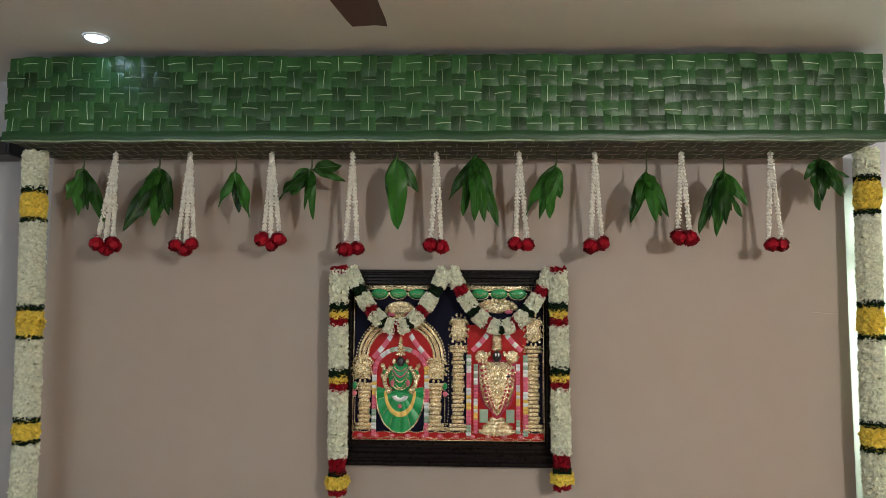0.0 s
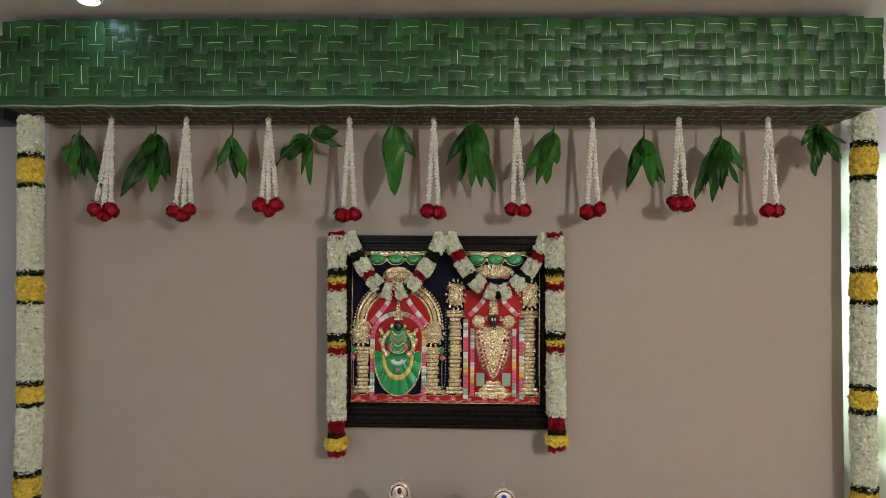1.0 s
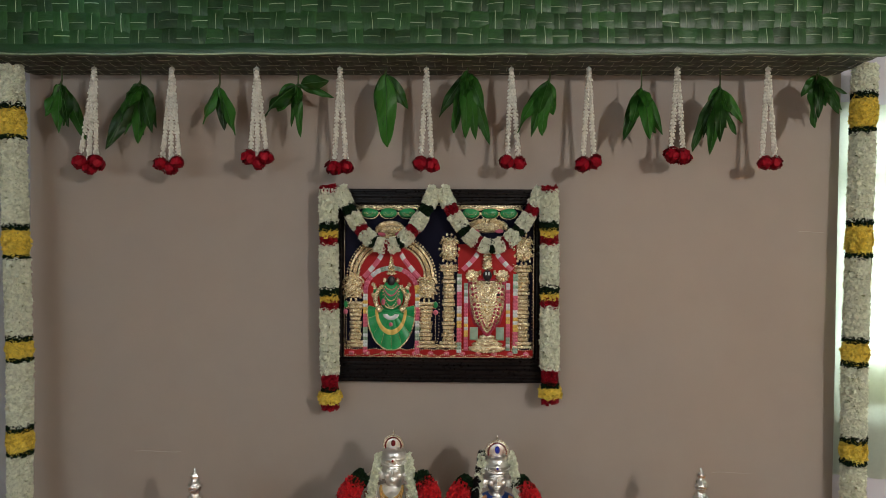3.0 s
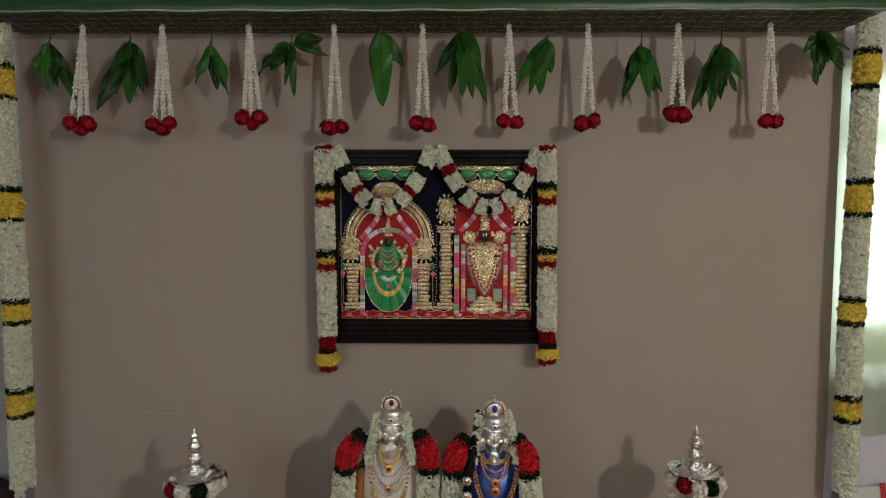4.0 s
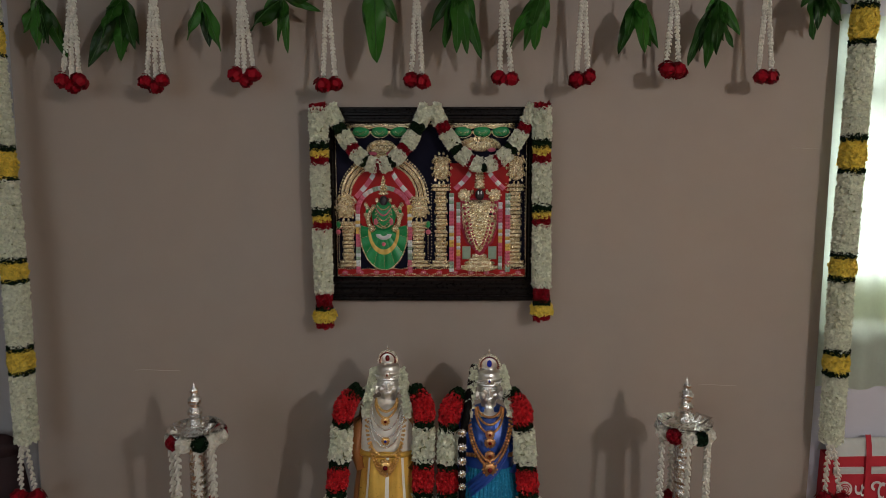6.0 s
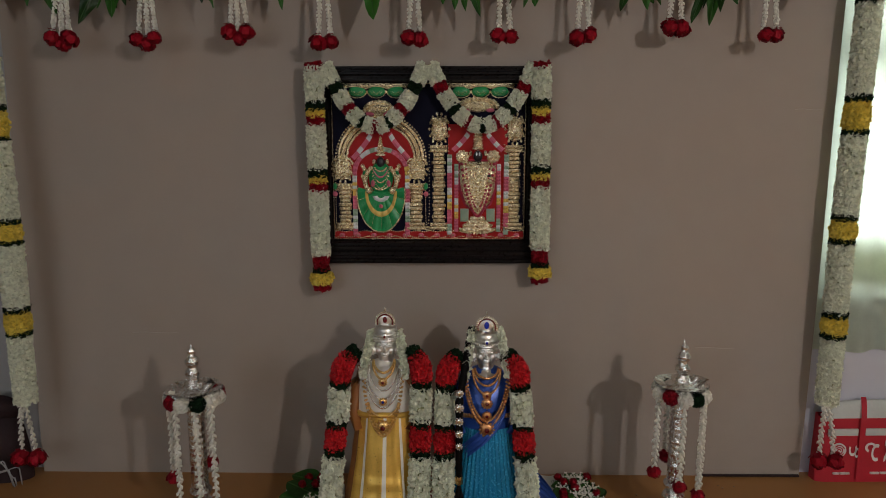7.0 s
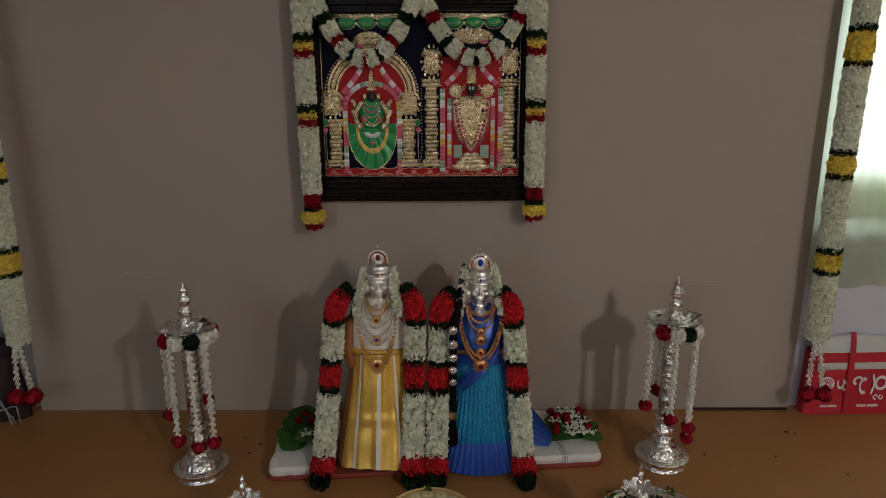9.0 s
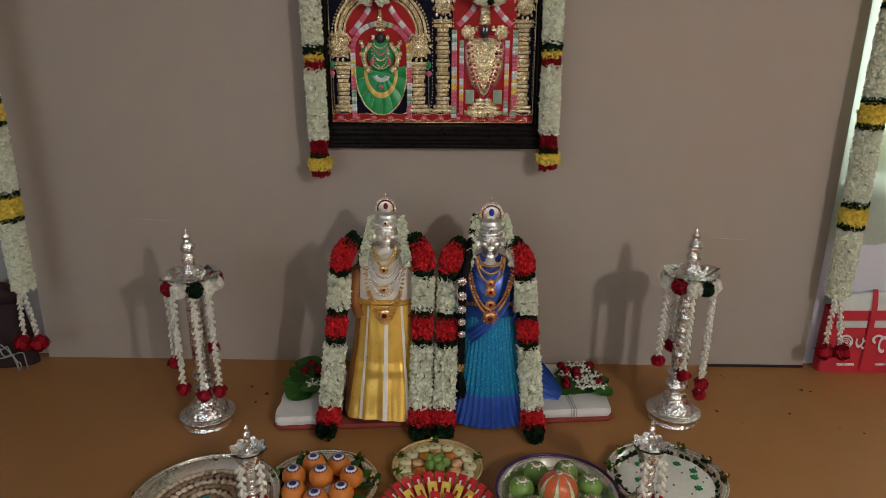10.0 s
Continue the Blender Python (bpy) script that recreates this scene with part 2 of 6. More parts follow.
class Geo:
    """A mesh that grows piece by piece, with a material index for each face."""

    def __init__(self):
        self.v, self.f, self.m = [], [], []

    def add(self, verts, faces, mi=0):
        k = len(self.v)
        self.v.extend(tuple(p) for p in verts)
        self.f.extend(tuple(i + k for i in q) for q in faces)
        self.m.extend([mi] * len(faces))

    def grid(self, fn, nu, nv, mi=0, wrap=False, pick=None):
        k, cols = len(self.v), nu if wrap else nu + 1
        for j in range(nv + 1):
            for i in range(cols):
                self.v.append(tuple(fn(i / nu, j / nv)))
        for j in range(nv):
            for i in range(nu):
                a, b = j * cols + i, j * cols + (i + 1) % cols
                self.f.append((k + a, k + b, k + b + cols, k + a + cols))
                self.m.append(pick((i + 0.5) / nu, (j + 0.5) / nv) if pick else mi)

    def lathe(self, prof, c=(0, 0), seg=28, mi=0, squash=1.0):
        n = len(prof) - 1
        self.grid(lambda u, v: (c[0] + prof[round(v * n)][0] * math.cos(u * math.tau),
                                c[1] + squash * prof[round(v * n)][0] * math.sin(u * math.tau), prof[round(v * n)][1]), seg, n, mi, True)

    def tube(self, pts, rad, seg=6, mi=0):
        pts = [Vector(p) for p in pts]
        n = len(pts) - 1
        rads = rad if isinstance(rad, (list, tuple)) else [rad] * (n + 1)
        rings = []
        for i, p in enumerate(pts):
            d, s, t = ortho(pts[min(i + 1, n)] - pts[max(i - 1, 0)])
            rings.append([p + rads[i] * (s * math.cos(a * math.tau / seg) + t * math.sin(a * math.tau / seg)) for a in range(seg)])
        self.grid(lambda u, v: rings[round(v * n)][round(u * seg) % seg], seg, n, mi, True)
        k = len(self.v)
        self.f.append(tuple(range(k - seg, k)))
        self.f.append(tuple(range(k - seg * (n + 1), k - seg * n))[::-1])
        self.m.extend([mi, mi])

    def blob(self, c, r, nu=10, nv=7, mi=0, rough=0.0):
        r = (r, r, r) if isinstance(r, (int, float)) else r

        def fn(u, v):
            th, ph = u * math.tau, (v * 0.998 + 0.001) * math.pi
            k = 1 + rough * noise.noise((c[0] * 50 + 3 * math.cos(th) * math.sin(ph), c[1] * 50 + 3 * math.sin(th) * math.sin(ph), c[2] * 50 + 3 * math.cos(ph)))
            return (c[0] + k * r[0] * math.cos(th) * math.sin(ph), c[1] + k * r[1] * math.sin(th) * math.sin(ph), c[2] + k * r[2] * math.cos(ph))
        self.grid(fn, nu, nv, mi, True)

    def box(self, x0, x1, y0, y1, z0, z1, bev=0.0, mi=0, seg=2):
        b = bmesh.new()
        bmesh.ops.create_cube(b, size=1.0)
        for w in b.verts:
            w.co = ((x0 + x1) / 2 + w.co.x * (x1 - x0), (y0 + y1) / 2 + w.co.y * (y1 - y0), (z0 + z1) / 2 + w.co.z * (z1 - z0))
        if bev:
            bmesh.ops.bevel(b, geom=list(b.edges), offset=bev, segments=seg, profile=0.5, affect="EDGES")
        b.verts.index_update()
        self.add([w.co[:] for w in b.verts], [[w.index for w in q.verts] for q in b.faces], mi)
        b.free()

    def slab(self, outline, y0, y1, mi=0, bulge=0.0):
        """A flat shape in x and z between y0 (back) and y1 (front), with a domed front."""
        n = len(outline)
        cx, cz = sum(p[0] for p in outline) / n, sum(p[1] for p in outline) / n
        back = [(p[0], y0, p[1]) for p in outline]
        mid = [(p[0], y1, p[1]) for p in outline]
        inn = [(cx + 0.72 * (p[0] - cx), y1 - bulge, cz + 0.72 * (p[1] - cz)) for p in outline]
        faces = [(i, (i + 1) % n, n + (i + 1) % n, n + i) for i in range(n)]
        faces += [(n + i, n + (i + 1) % n, 2 * n + (i + 1) % n, 2 * n + i) for i in range(n)]
        faces.append(tuple(range(2 * n, 3 * n)))
        self.add(back + mid + inn, faces, mi)

    def floret(self, p, n, size, petals=5, mi=0, spread=0.9, fat=0.34):
        n, s, t = ortho(n)
        p, a0 = Vector(p), rng.random() * 6.28
        for i in range(petals):
            a = a0 + i * math.tau / petals + rng.uniform(-0.25, 0.25)
            sp = spread * rng.uniform(0.65, 1.2)
            side = s * math.cos(a) + t * math.sin(a)
            d = n * math.cos(sp) + side * math.sin(sp)
            w = n.cross(side) * size * fat
            le = size * rng.uniform(0.8, 1.15)
            mid = p + d * le * 0.55 + n * size * 0.08
            tip = p + d * le - n * size * 0.06
            self.add((p, mid - w, tip, mid + w), ((0, 1, 2, 3),), mi)

    def bud(self, p, d, le, r, mi=0, seg=5):
        d, s, t = ortho(d)
        p = Vector(p)
        ring = [p + d * le * 0.62 + r * (s * math.cos(i * math.tau / seg) + t * math.sin(i * math.tau / seg)) for i in range(seg)]
        low = [p + d * le * 0.1 + 0.35 * r * (s * math.cos(i * math.tau / seg) + t * math.sin(i * math.tau / seg)) for i in range(seg)]
        faces = [(i, (i + 1) % seg, seg + (i + 1) % seg, seg + i) for i in range(seg)]
        faces += [(seg + i, seg + (i + 1) % seg, 2 * seg) for i in range(seg)]
        self.add(low + ring + [p + d * le], faces, mi)

    def rose(self, c, r, mi=0, up=(0, 0, -1)):
        """A full rose: a bud wrapped in broad cupped petals whose lips roll out."""
        c = Vector(c)
        n, s, t = ortho(up)
        self.blob(c, r * 0.74, 12, 8, mi, 0.3)
        for i in range(17):
            z = 0.92 - 1.6 * i / 16
            a = i * 2.39996 + rng.uniform(-0.25, 0.25)
            d = (n * z + (s * math.cos(a) + t * math.sin(a)) * math.sqrt(max(0.0, 1 - z * z))).normalized()
            lift = (n - d * d.dot(n)).normalized() if abs(d.dot(n)) < 0.98 else s
            side = d.cross(lift)
            wide, tall, k, wob = rng.uniform(0.40, 0.66), rng.uniform(0.38, 0.58), rng.uniform(0.74, 0.98), rng.uniform(0, 6)

            def petal(u, v):
                x, y = (u - 0.5) * 2, (v - 0.45) * 2
                q = (d + side * (x * wide * (1 - 0.25 * y * y)) + lift * (y * tall)).normalized()
                roll = 0.30 * max(0.0, v - 0.5) + 0.06 * x * x + 0.07 * math.sin(6 * x + wob) * v
                return c + q * (r * (k + roll))
            self.grid(petal, 6, 4, mi)

    def leaf(self, p, d, side, le, w, droop=0.3, fold=0.25, mi=0, vein=None, wav=0.0, curl=0.0):
        """A blade from p along d, its face towards side x d, that bends down."""
        p, d = Vector(p), Vector(d).normalized()
        side = (Vector(side) - d * d.dot(Vector(side))).normalized()
        nor = side.cross(d)

        def at(u, v):
            x = (u - 0.5) * 2
            width = w * 0.5 * (math.sin(math.pi * min(1, v ** 0.85 * 0.97 + 0.03)) ** 0.78 + 0.02)
            c = curl * v
            si, no = side * math.cos(c) + nor * math.sin(c), nor * math.cos(c) - side * math.sin(c)
            q = p + d * (le * v) + si * (x * width) + no * (0.10 * le * math.sin(curl * 2) * math.sin(v * 2.6))
            q = q + no * (fold * abs(x) * width + wav * w * math.sin(v * 11 + x * 2) * abs(x))
            return q + Vector((0, 0, -droop * le * v * v))
        self.grid(at, 6, 12, mi)
        if vein is not None:
            self.tube([at(0.5, v / 6) + nor * -0.0006 for v in range(7)], [w * 0.022] * 6 + [w * 0.006], 4, vein)

    def mesh(self, name, mats, smooth=True):
        me = bpy.data.meshes.new(name)
        me.from_pydata(self.v, [], self.f)
        for m in (mats if isinstance(mats, (list, tuple)) else [mats]):
            me.materials.append(m)
        me.polygons.foreach_set("material_index", self.m)
        me.polygons.foreach_set("use_smooth", [smooth] * len(self.f))
        me.update()
        return me


def part(name, geo, mats, parent, label="", smooth=True):
    ob = new(name, geo.mesh(name, mats, smooth))
    ob.parent = parent
    return tagged(ob, label) if label else ob


def thing(name, label, category, group="", at=(0, 0, 0)):
    ob = tagged(new(name), label, category, group)
    ob.location = at
    return ob


def solo(name, geo, mats, label, category, group="", kind="", smooth=True):
    return tagged(new(name, geo.mesh(name, mats, smooth)), label, category, group, kind)


# ---- the room ----
HEIGHT = 2.41
g = Geo()
g.box(-3.2, 3.2, -5.1, 0.2, -0.12, 0.0)
solo("floor", g, FLOOR, "orange-brown smooth laminate floor with faint scuffs", "floor", kind="structure", smooth=False)
g = Geo()
g.box(-3.2, 3.2, -5.1, 0.2, HEIGHT, HEIGHT + 0.12)
solo("ceiling", g, CEIL, "plain off-white painted ceiling with recessed lights", "ceiling", kind="structure", smooth=False)
WIN = (1.53, 2.75, 0.765, 1.93)
g = Geo()
WALL_Y = 0.035
g.box(-3.0, 0.6, WALL_Y, 0.18, 0, HEIGHT)
solo("wall_north", g, PAINT, "plain grey painted wall behind the backdrop", "wall", kind="structure", smooth=False)
g = Geo()
g.box(0.6, WIN[0], WALL_Y, 0.18, 0, HEIGHT)
g.box(WIN[1], 3.0, WALL_Y, 0.18, 0, HEIGHT)
g.box(WIN[0], WIN[1], WALL_Y, 0.18, 0, WIN[2])
g.box(WIN[0], WIN[1], WALL_Y, 0.18, WIN[3], HEIGHT)
solo("wall_north_window", g, PALE, "pale lavender-white painted wall around a window", "wall", kind="structure", smooth=False)
for name, x0, x1 in (("wall_west", -3.2, -3.0), ("wall_east", 3.0, 3.2)):
    g = Geo()
    g.box(x0, x1, -5.0, 0.18, 0, HEIGHT)
    solo(name, g, ROOM, "plain warm grey painted side wall", "wall", kind="structure", smooth=False)
REAR = (-2.9, -0.85, 0.85, 2.25)   # an unseen opening added in the rear wall for fill light: x, x, z, z
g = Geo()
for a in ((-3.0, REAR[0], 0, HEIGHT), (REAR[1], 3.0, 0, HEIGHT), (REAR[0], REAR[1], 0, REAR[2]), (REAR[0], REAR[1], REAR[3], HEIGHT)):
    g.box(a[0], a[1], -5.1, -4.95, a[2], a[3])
solo("wall_south", g, ROOM, "plain warm grey wall with an added window opening", "wall", kind="structure", smooth=False)
win = tagged(new("added_rear_window"), "unseen white framed window, added for fill light", "window", kind="structure")
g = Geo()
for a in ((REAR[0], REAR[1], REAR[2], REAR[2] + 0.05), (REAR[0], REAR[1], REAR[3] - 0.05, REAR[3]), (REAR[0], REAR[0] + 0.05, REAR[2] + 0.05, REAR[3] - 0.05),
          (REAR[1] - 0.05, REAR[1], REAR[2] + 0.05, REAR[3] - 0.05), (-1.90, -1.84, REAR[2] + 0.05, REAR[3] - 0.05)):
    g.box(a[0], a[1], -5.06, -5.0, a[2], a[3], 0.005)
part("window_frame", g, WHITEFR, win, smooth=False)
# glowing plane outside the added opening, fills the room from behind
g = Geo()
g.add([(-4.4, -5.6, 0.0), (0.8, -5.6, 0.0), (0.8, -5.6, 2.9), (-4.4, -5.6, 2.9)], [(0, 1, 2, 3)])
solo("rear_backdrop", g, REAR_FILL, "unseen pale glowing plane, added as fill light", "sky", kind="structure")

# the window beside the backdrop
win = tagged(new("window_1"), "bright daylit window with beige cross bar", "window", kind="structure")
g = Geo()
for a in ((WIN[0], WIN[1], WIN[2], WIN[2] + 0.04), (WIN[0], WIN[1], WIN[3] - 0.04, WIN[3]), (WIN[0], WIN[0] + 0.035, WIN[2] + 0.04, WIN[3] - 0.04),
          (WIN[1] - 0.04, WIN[1], WIN[2] + 0.04, WIN[3] - 0.04)):
    g.box(a[0], a[1], 0.075, 0.125, a[2], a[3], 0.004)
part("window_frame", g, WHITEFR, win, smooth=False)
g = Geo()
g.box(WIN[0] + 0.036, WIN[1] - 0.041, 0.06, 0.13, 1.645, 1.72, 0.006)
part("cross_bar", g, BEIGE, win, "beige horizontal window bar", smooth=False)
for z0, z1 in ((WIN[2] + 0.042, 1.643), (1.722, WIN[3] - 0.042)):
    g = Geo()
    g.box(WIN[0] + 0.037, WIN[1] - 0.042, 0.098, 0.103, z0, z1)
    pane = part("pane", g, GLASS, win, smooth=False)
    pane.visible_shadow = False
g = Geo()
g.add([(0.9, 0.9, 0.2), (4.2, 0.9, 0.2), (4.2, 0.9, 2.9), (0.9, 0.9, 2.9)], [(0, 1, 2, 3)])
solo("backdrop", g, DAY, "overexposed pale daylight outside the window", "sky", kind="structure")
g = Geo()
g.grid(lambda u, v: (1.497 + 1.2 * u, 0.012 + 0.010 * math.sin(u * 62 + 0.7 * math.sin(v * 3)) - 0.0, 1.97 - 1.44 * v + 0.006 * math.sin(u * 31)), 90, 12)
solo("curtain", g, CURTAIN, "sheer pale green curtain hanging before the bright window", "curtain")

# cloth added to dim the lowest band of the bright window
g = Geo()
g.grid(lambda u, v: (WIN[0] + 0.04 + 1.13 * u, 0.052 + 0.006 * math.sin(u * 48 + v), 0.965 - 0.16 * v + 0.008 * math.sin(u * 17)), 80, 6)
solo("half_curtain", g, OLIVE, "short olive cloth added to dull the foot of the window", "curtain")

# ---- backdrop board and canopy ----
g = Geo()
BX0, BX1, BTOP = -1.615, 1.503, 2.10


def board_front(u, v):
    x = BX0 + (BX1 + 0.024 * v - BX0) * u
    return (x, -0.003 * math.sin(u * 9) * math.sin(v * 5) - 0.004 * max(0, u - 0.97) / 0.03 * math.sin(v * 6), BTOP * v)


g.grid(board_front, 60, 24)
g.grid(lambda u, v: (BX0 + (BX1 - BX0) * u, 0.012, BTOP * v), 2, 2)
g.grid(lambda u, v: (BX0, 0.012 * u, BTOP * v), 1, 6)
g.grid(lambda u, v: (board_front(1, v)[0], board_front(1, v)[1] * (1 - u) + 0.012 * u, BTOP * v), 1, 24)
board = solo("backdrop_board", g, BOARD, "matte beige-brown backdrop board standing against the wall", "backdrop board")
for a, b, z in ((1.37, 1.47, 1.475), (1.05, 1.20, 0.545), (-1.20, -1.02, 0.60)):
    g = Geo()
    g.tube([(a + (b - a) * k / 6, board_front((a + (b - a) * k / 6 - BX0) / (BX1 - BX0), z / BTOP)[1] - 0.0002, z + 0.002 * math.sin(k)) for k in range(7)], 0.0011, 4)
    part("crease", g, CREASE, board)

CX0, CX1, CY, CZ0, CZ1 = -1.60, 1.497, -0.315, 2.066, 2.372
canopy = thing("canopy", "green woven palm-leaf canopy box above the backdrop", "canopy")
g = Geo()
g.box(CX0 + 0.006, CX1 - 0.006, CY + 0.012, 0.03, CZ0 + 0.010, CZ1 - 0.006, 0.004)
part("box", g, BAND, canopy, smooth=False)
CW, CH = (CX1 - CX0) / 58, 0.060


def strip_mesh(name, w, le, seed):
    """A leaf strip that arches over its neighbours, along z, face towards -y, with a pale rib."""
    r = random.Random(seed)
    ge, lean, bow = Geo(), r.uniform(-0.003, 0.003), r.uniform(-0.002, 0.002)

    def at(u, v):
        x = (u - 0.5) * w
        arch = 0.0048 * (1 - (2 * v - 1) ** 2) - 0.0026
        crease = 0.0016 * abs(u - 0.5) * 2
        return Vector((x + lean * (2 * v - 1) + bow * math.sin(v * 3.1), -arch + crease, (v - 0.5) * le))
    ge.grid(at, 4, 6, 0)
    off, thick, start = r.uniform(-0.12, 0.12), r.uniform(0.026, 0.052), r.uniform(0.03, 0.20)
    ge.grid(lambda u, v: at(0.5 + off + (u - 0.5) * thick, start + (0.97 - 2 * start) * v) + Vector((0, -0.0012 * math.sin(u * math.pi) - 0.0006, 0)), 2, 4, 1)
    return ge


V_STRIPS = [strip_mesh("leaf_strip", CW * 1.02, CH * 1.38, s).mesh("leaf_strip", [LEAF, RIB]) for s in range(14)]
H_STRIPS = [strip_mesh("leaf_strip", CH * 0.98, CW * 1.40, s + 20).mesh("leaf_strip", [LEAF, RIB]) for s in range(14)]

# the band along the lower edge, in overlapping lengths
edges = [CX0, -1.01, -0.30, 0.30, 0.90, CX1]
for i, (a, b) in enumerate(zip(edges, edges[1:])):
    g = Geo()
    y = CY - 0.008 - 0.003 * (i % 2)
    g.grid(lambda u, v: (a - 0.006 + (b - a + 0.012) * u, y - 0.003 * math.sin(v * math.pi), CZ0 + 0.036 * v + 0.002 * math.sin(u * 14 + i)), 16, 4, 0)
    g.tube([(a - 0.006 + (b - a + 0.012) * k / 12, y - 0.002, CZ0 + 0.002 * math.sin(k / 12 * 14 + i)) for k in range(13)], 0.0035, 5, 1)
    g.grid(lambda u, v: (a - 0.006 + (b - a + 0.012) * u, y + 0.03 * v, CZ0 + 0.002 * math.sin(u * 14 + i) + 0.001), 16, 1, 0)
    part("edge_band", g, [TRIM, RIB], canopy, "folded green leaf band")

# the woven underside
g = Geo()
for i in range(58):
    for j in range(5):
        x, y = CX0 + CW * (i + 0.5), CY + 0.062 * (j + 0.5)
        sub = strip_mesh("s", CW * 1.0, 0.085, i * 7 + j) if (i + j) % 2 else strip_mesh("s", 0.06, CW * 1.4, i * 7 + j)
        turn = Matrix.Rotation(0 if (i + j) % 2 else math.pi / 2, 3, "Y")
        pts = []
        for q in sub.v:
            q = turn @ Vector(q)
            pts.append((x + q.x, y + q.z, CZ0 + 0.006 + q.y))
        k = len(g.v)
        g.v.extend(pts)
        g.f.extend(tuple(a + k for a in face) for face in sub.f)
        g.m.extend(sub.m)
tagged(part("underside_weave", g, [DRY_SHADED, UNDERRIB], canopy, "woven dry leaf underside, darkened in colour for shade"), kind="stuff")


# ---- hanging flowers and leaves ----
def strand(geo, top, low, sag=0.0, mi=0, size=0.0172, step=0.0064):
    top, low = Vector(top), Vector(low)
    n = max(4, int((low - top).length / step))
    for k in range(n):
        f = (k + 0.5) / n
        p = top.lerp(low, f) + Vector((sag * math.sin(f * math.pi), 0, 0))
        a = k * 1.57 + rng.uniform(-0.5, 0.5)
        for b in (a, a + math.pi):
            d = Vector((math.cos(b) * 0.6, math.sin(b) * 0.6, -0.85 + rng.uniform(-0.15, 0.2)))
            geo.bud(p, d, size * rng.uniform(0.85, 1.15), size * 0.28, mi)
    geo.tube([top, top.lerp(low, 0.5) + Vector((sag, 0, 0)), low], 0.0018, 4, mi)


STRINGS = [(-1.269, -1.285, 3), (-0.983, -0.99, 3), (-0.673, -0.665, 3), (-0.369, -0.366, 2), (-0.054, -0.053, 2), (0.252, 0.259, 2), (0.531, 0.533, 2),
           (0.847, 0.851, 2), (1.17, 1.177, 2)]
ROSE_Z = [1.715, 1.708, 1.728, 1.698, 1.708, 1.713, 1.715, 1.738, 1.722]
for (x, xr, count), rz in zip(STRINGS, ROSE_Z):
    it = thing("flower_string", "white jasmine string ending in dark red roses under the canopy", "flower string", "flower strings under the canopy")
    y, x, xr = -0.156, x * 1.006, xr * 1.006
    for k in range(count):
        off = (k - (count - 1) / 2) * (0.042 if count == 2 else 0.031)
        dz = rng.uniform(-0.006, 0.006)
        zr = rz + dz + (-0.014 if count == 3 and k == 1 else 0.004)
        g = Geo()
        strand(g, (x, y, CZ0 + 0.004), (xr + off * 0.95, y + rng.uniform(-0.012, 0.012), zr + 0.03))
        part("strand", g, JASMINE, it)
        g = Geo()
        g.rose((xr + off, y - 0.01 + (0.012 if k == 1 else 0), zr), 0.0285 * rng.uniform(0.92, 1.1), 0, (rng.uniform(-0.5, 0.5), -0.6, -0.6))
        part("rose", g, ROSE, it)

# bunches: place, height of the knot, and for each leaf its reach aside and down, its width (mm) and its swing towards the room
BUNCHES = [
    (-1.39, 2.006, ((-48, 125, 62, .02), (22, 195, 56, .04), (105, 205, 48, .01), (62, 172, 50, .05), (-14, 150, 52, -.03))),
    (-1.10, 2.007, ((-108, 240, 62, .03), (25, 230, 56, .05), (60, 187, 50, .02), (-28, 165, 56, .06), (52, 90, 34, -.02), (2, 120, 48, .08))),
    (-0.809, 1.997, ((80, 192, 46, .04), (-58, 145, 42, .0), (12, 155, 42, -.02))),
    (-0.523, 1.998, ((140, -5, 52, .03), (146, 48, 26, -.01), (-108, 138, 64, .05), (-76, 40, 44, .0), (24, 190, 30, .02), (-6, 160, 18, .04), (30, 96, 32, .07))),
    (-0.203, 2.046, ((26, 285, 74, .07), (-26, 150, 54, .02), (84, 130, 44, .0), (-36, 118, 44, -.03))),
    (0.092, 2.050, ((66, 155, 46, .02), (-102, 165, 40, -.02), (-40, 226, 44, .04), (-5, 255, 48, .07), (86, 270, 46, .03), (32, 250, 44, .05), (20, 110, 42, .09), (-18, 130, 38, .08))),
    (0.387, 2.020, ((-112, 200, 46, .02), (-72, 220, 48, .04), (-27, 210, 50, .06), (13, 135, 42, .03), (-48, 150, 40, .07))),
    (0.715, 1.990, ((-66, 190, 46, .02), (-48, 150, 48, .05), (17, 205, 50, .06), (77, 170, 38, .02), (8, 112, 42, .09), (48, 165, 38, .04))),
    (0.995, 1.995, ((-95, 230, 44, .02), (-55, 248, 46, .05), (-28, 220, 44, .07), (50, 180, 38, .04), (78, 135, 36, .02), (-42, 52, 20, .0), (58, 92, 20, .0), (12, 120, 40, .08))),
    (1.342, 2.040, ((105, 77, 24, .02), (-25, 193, 44, .04), (45, 142, 40, .06), (-57, 81, 34, .0), (68, 150, 38, .02), (8, 110, 38, .08), (92, 128, 26, .0))),
]
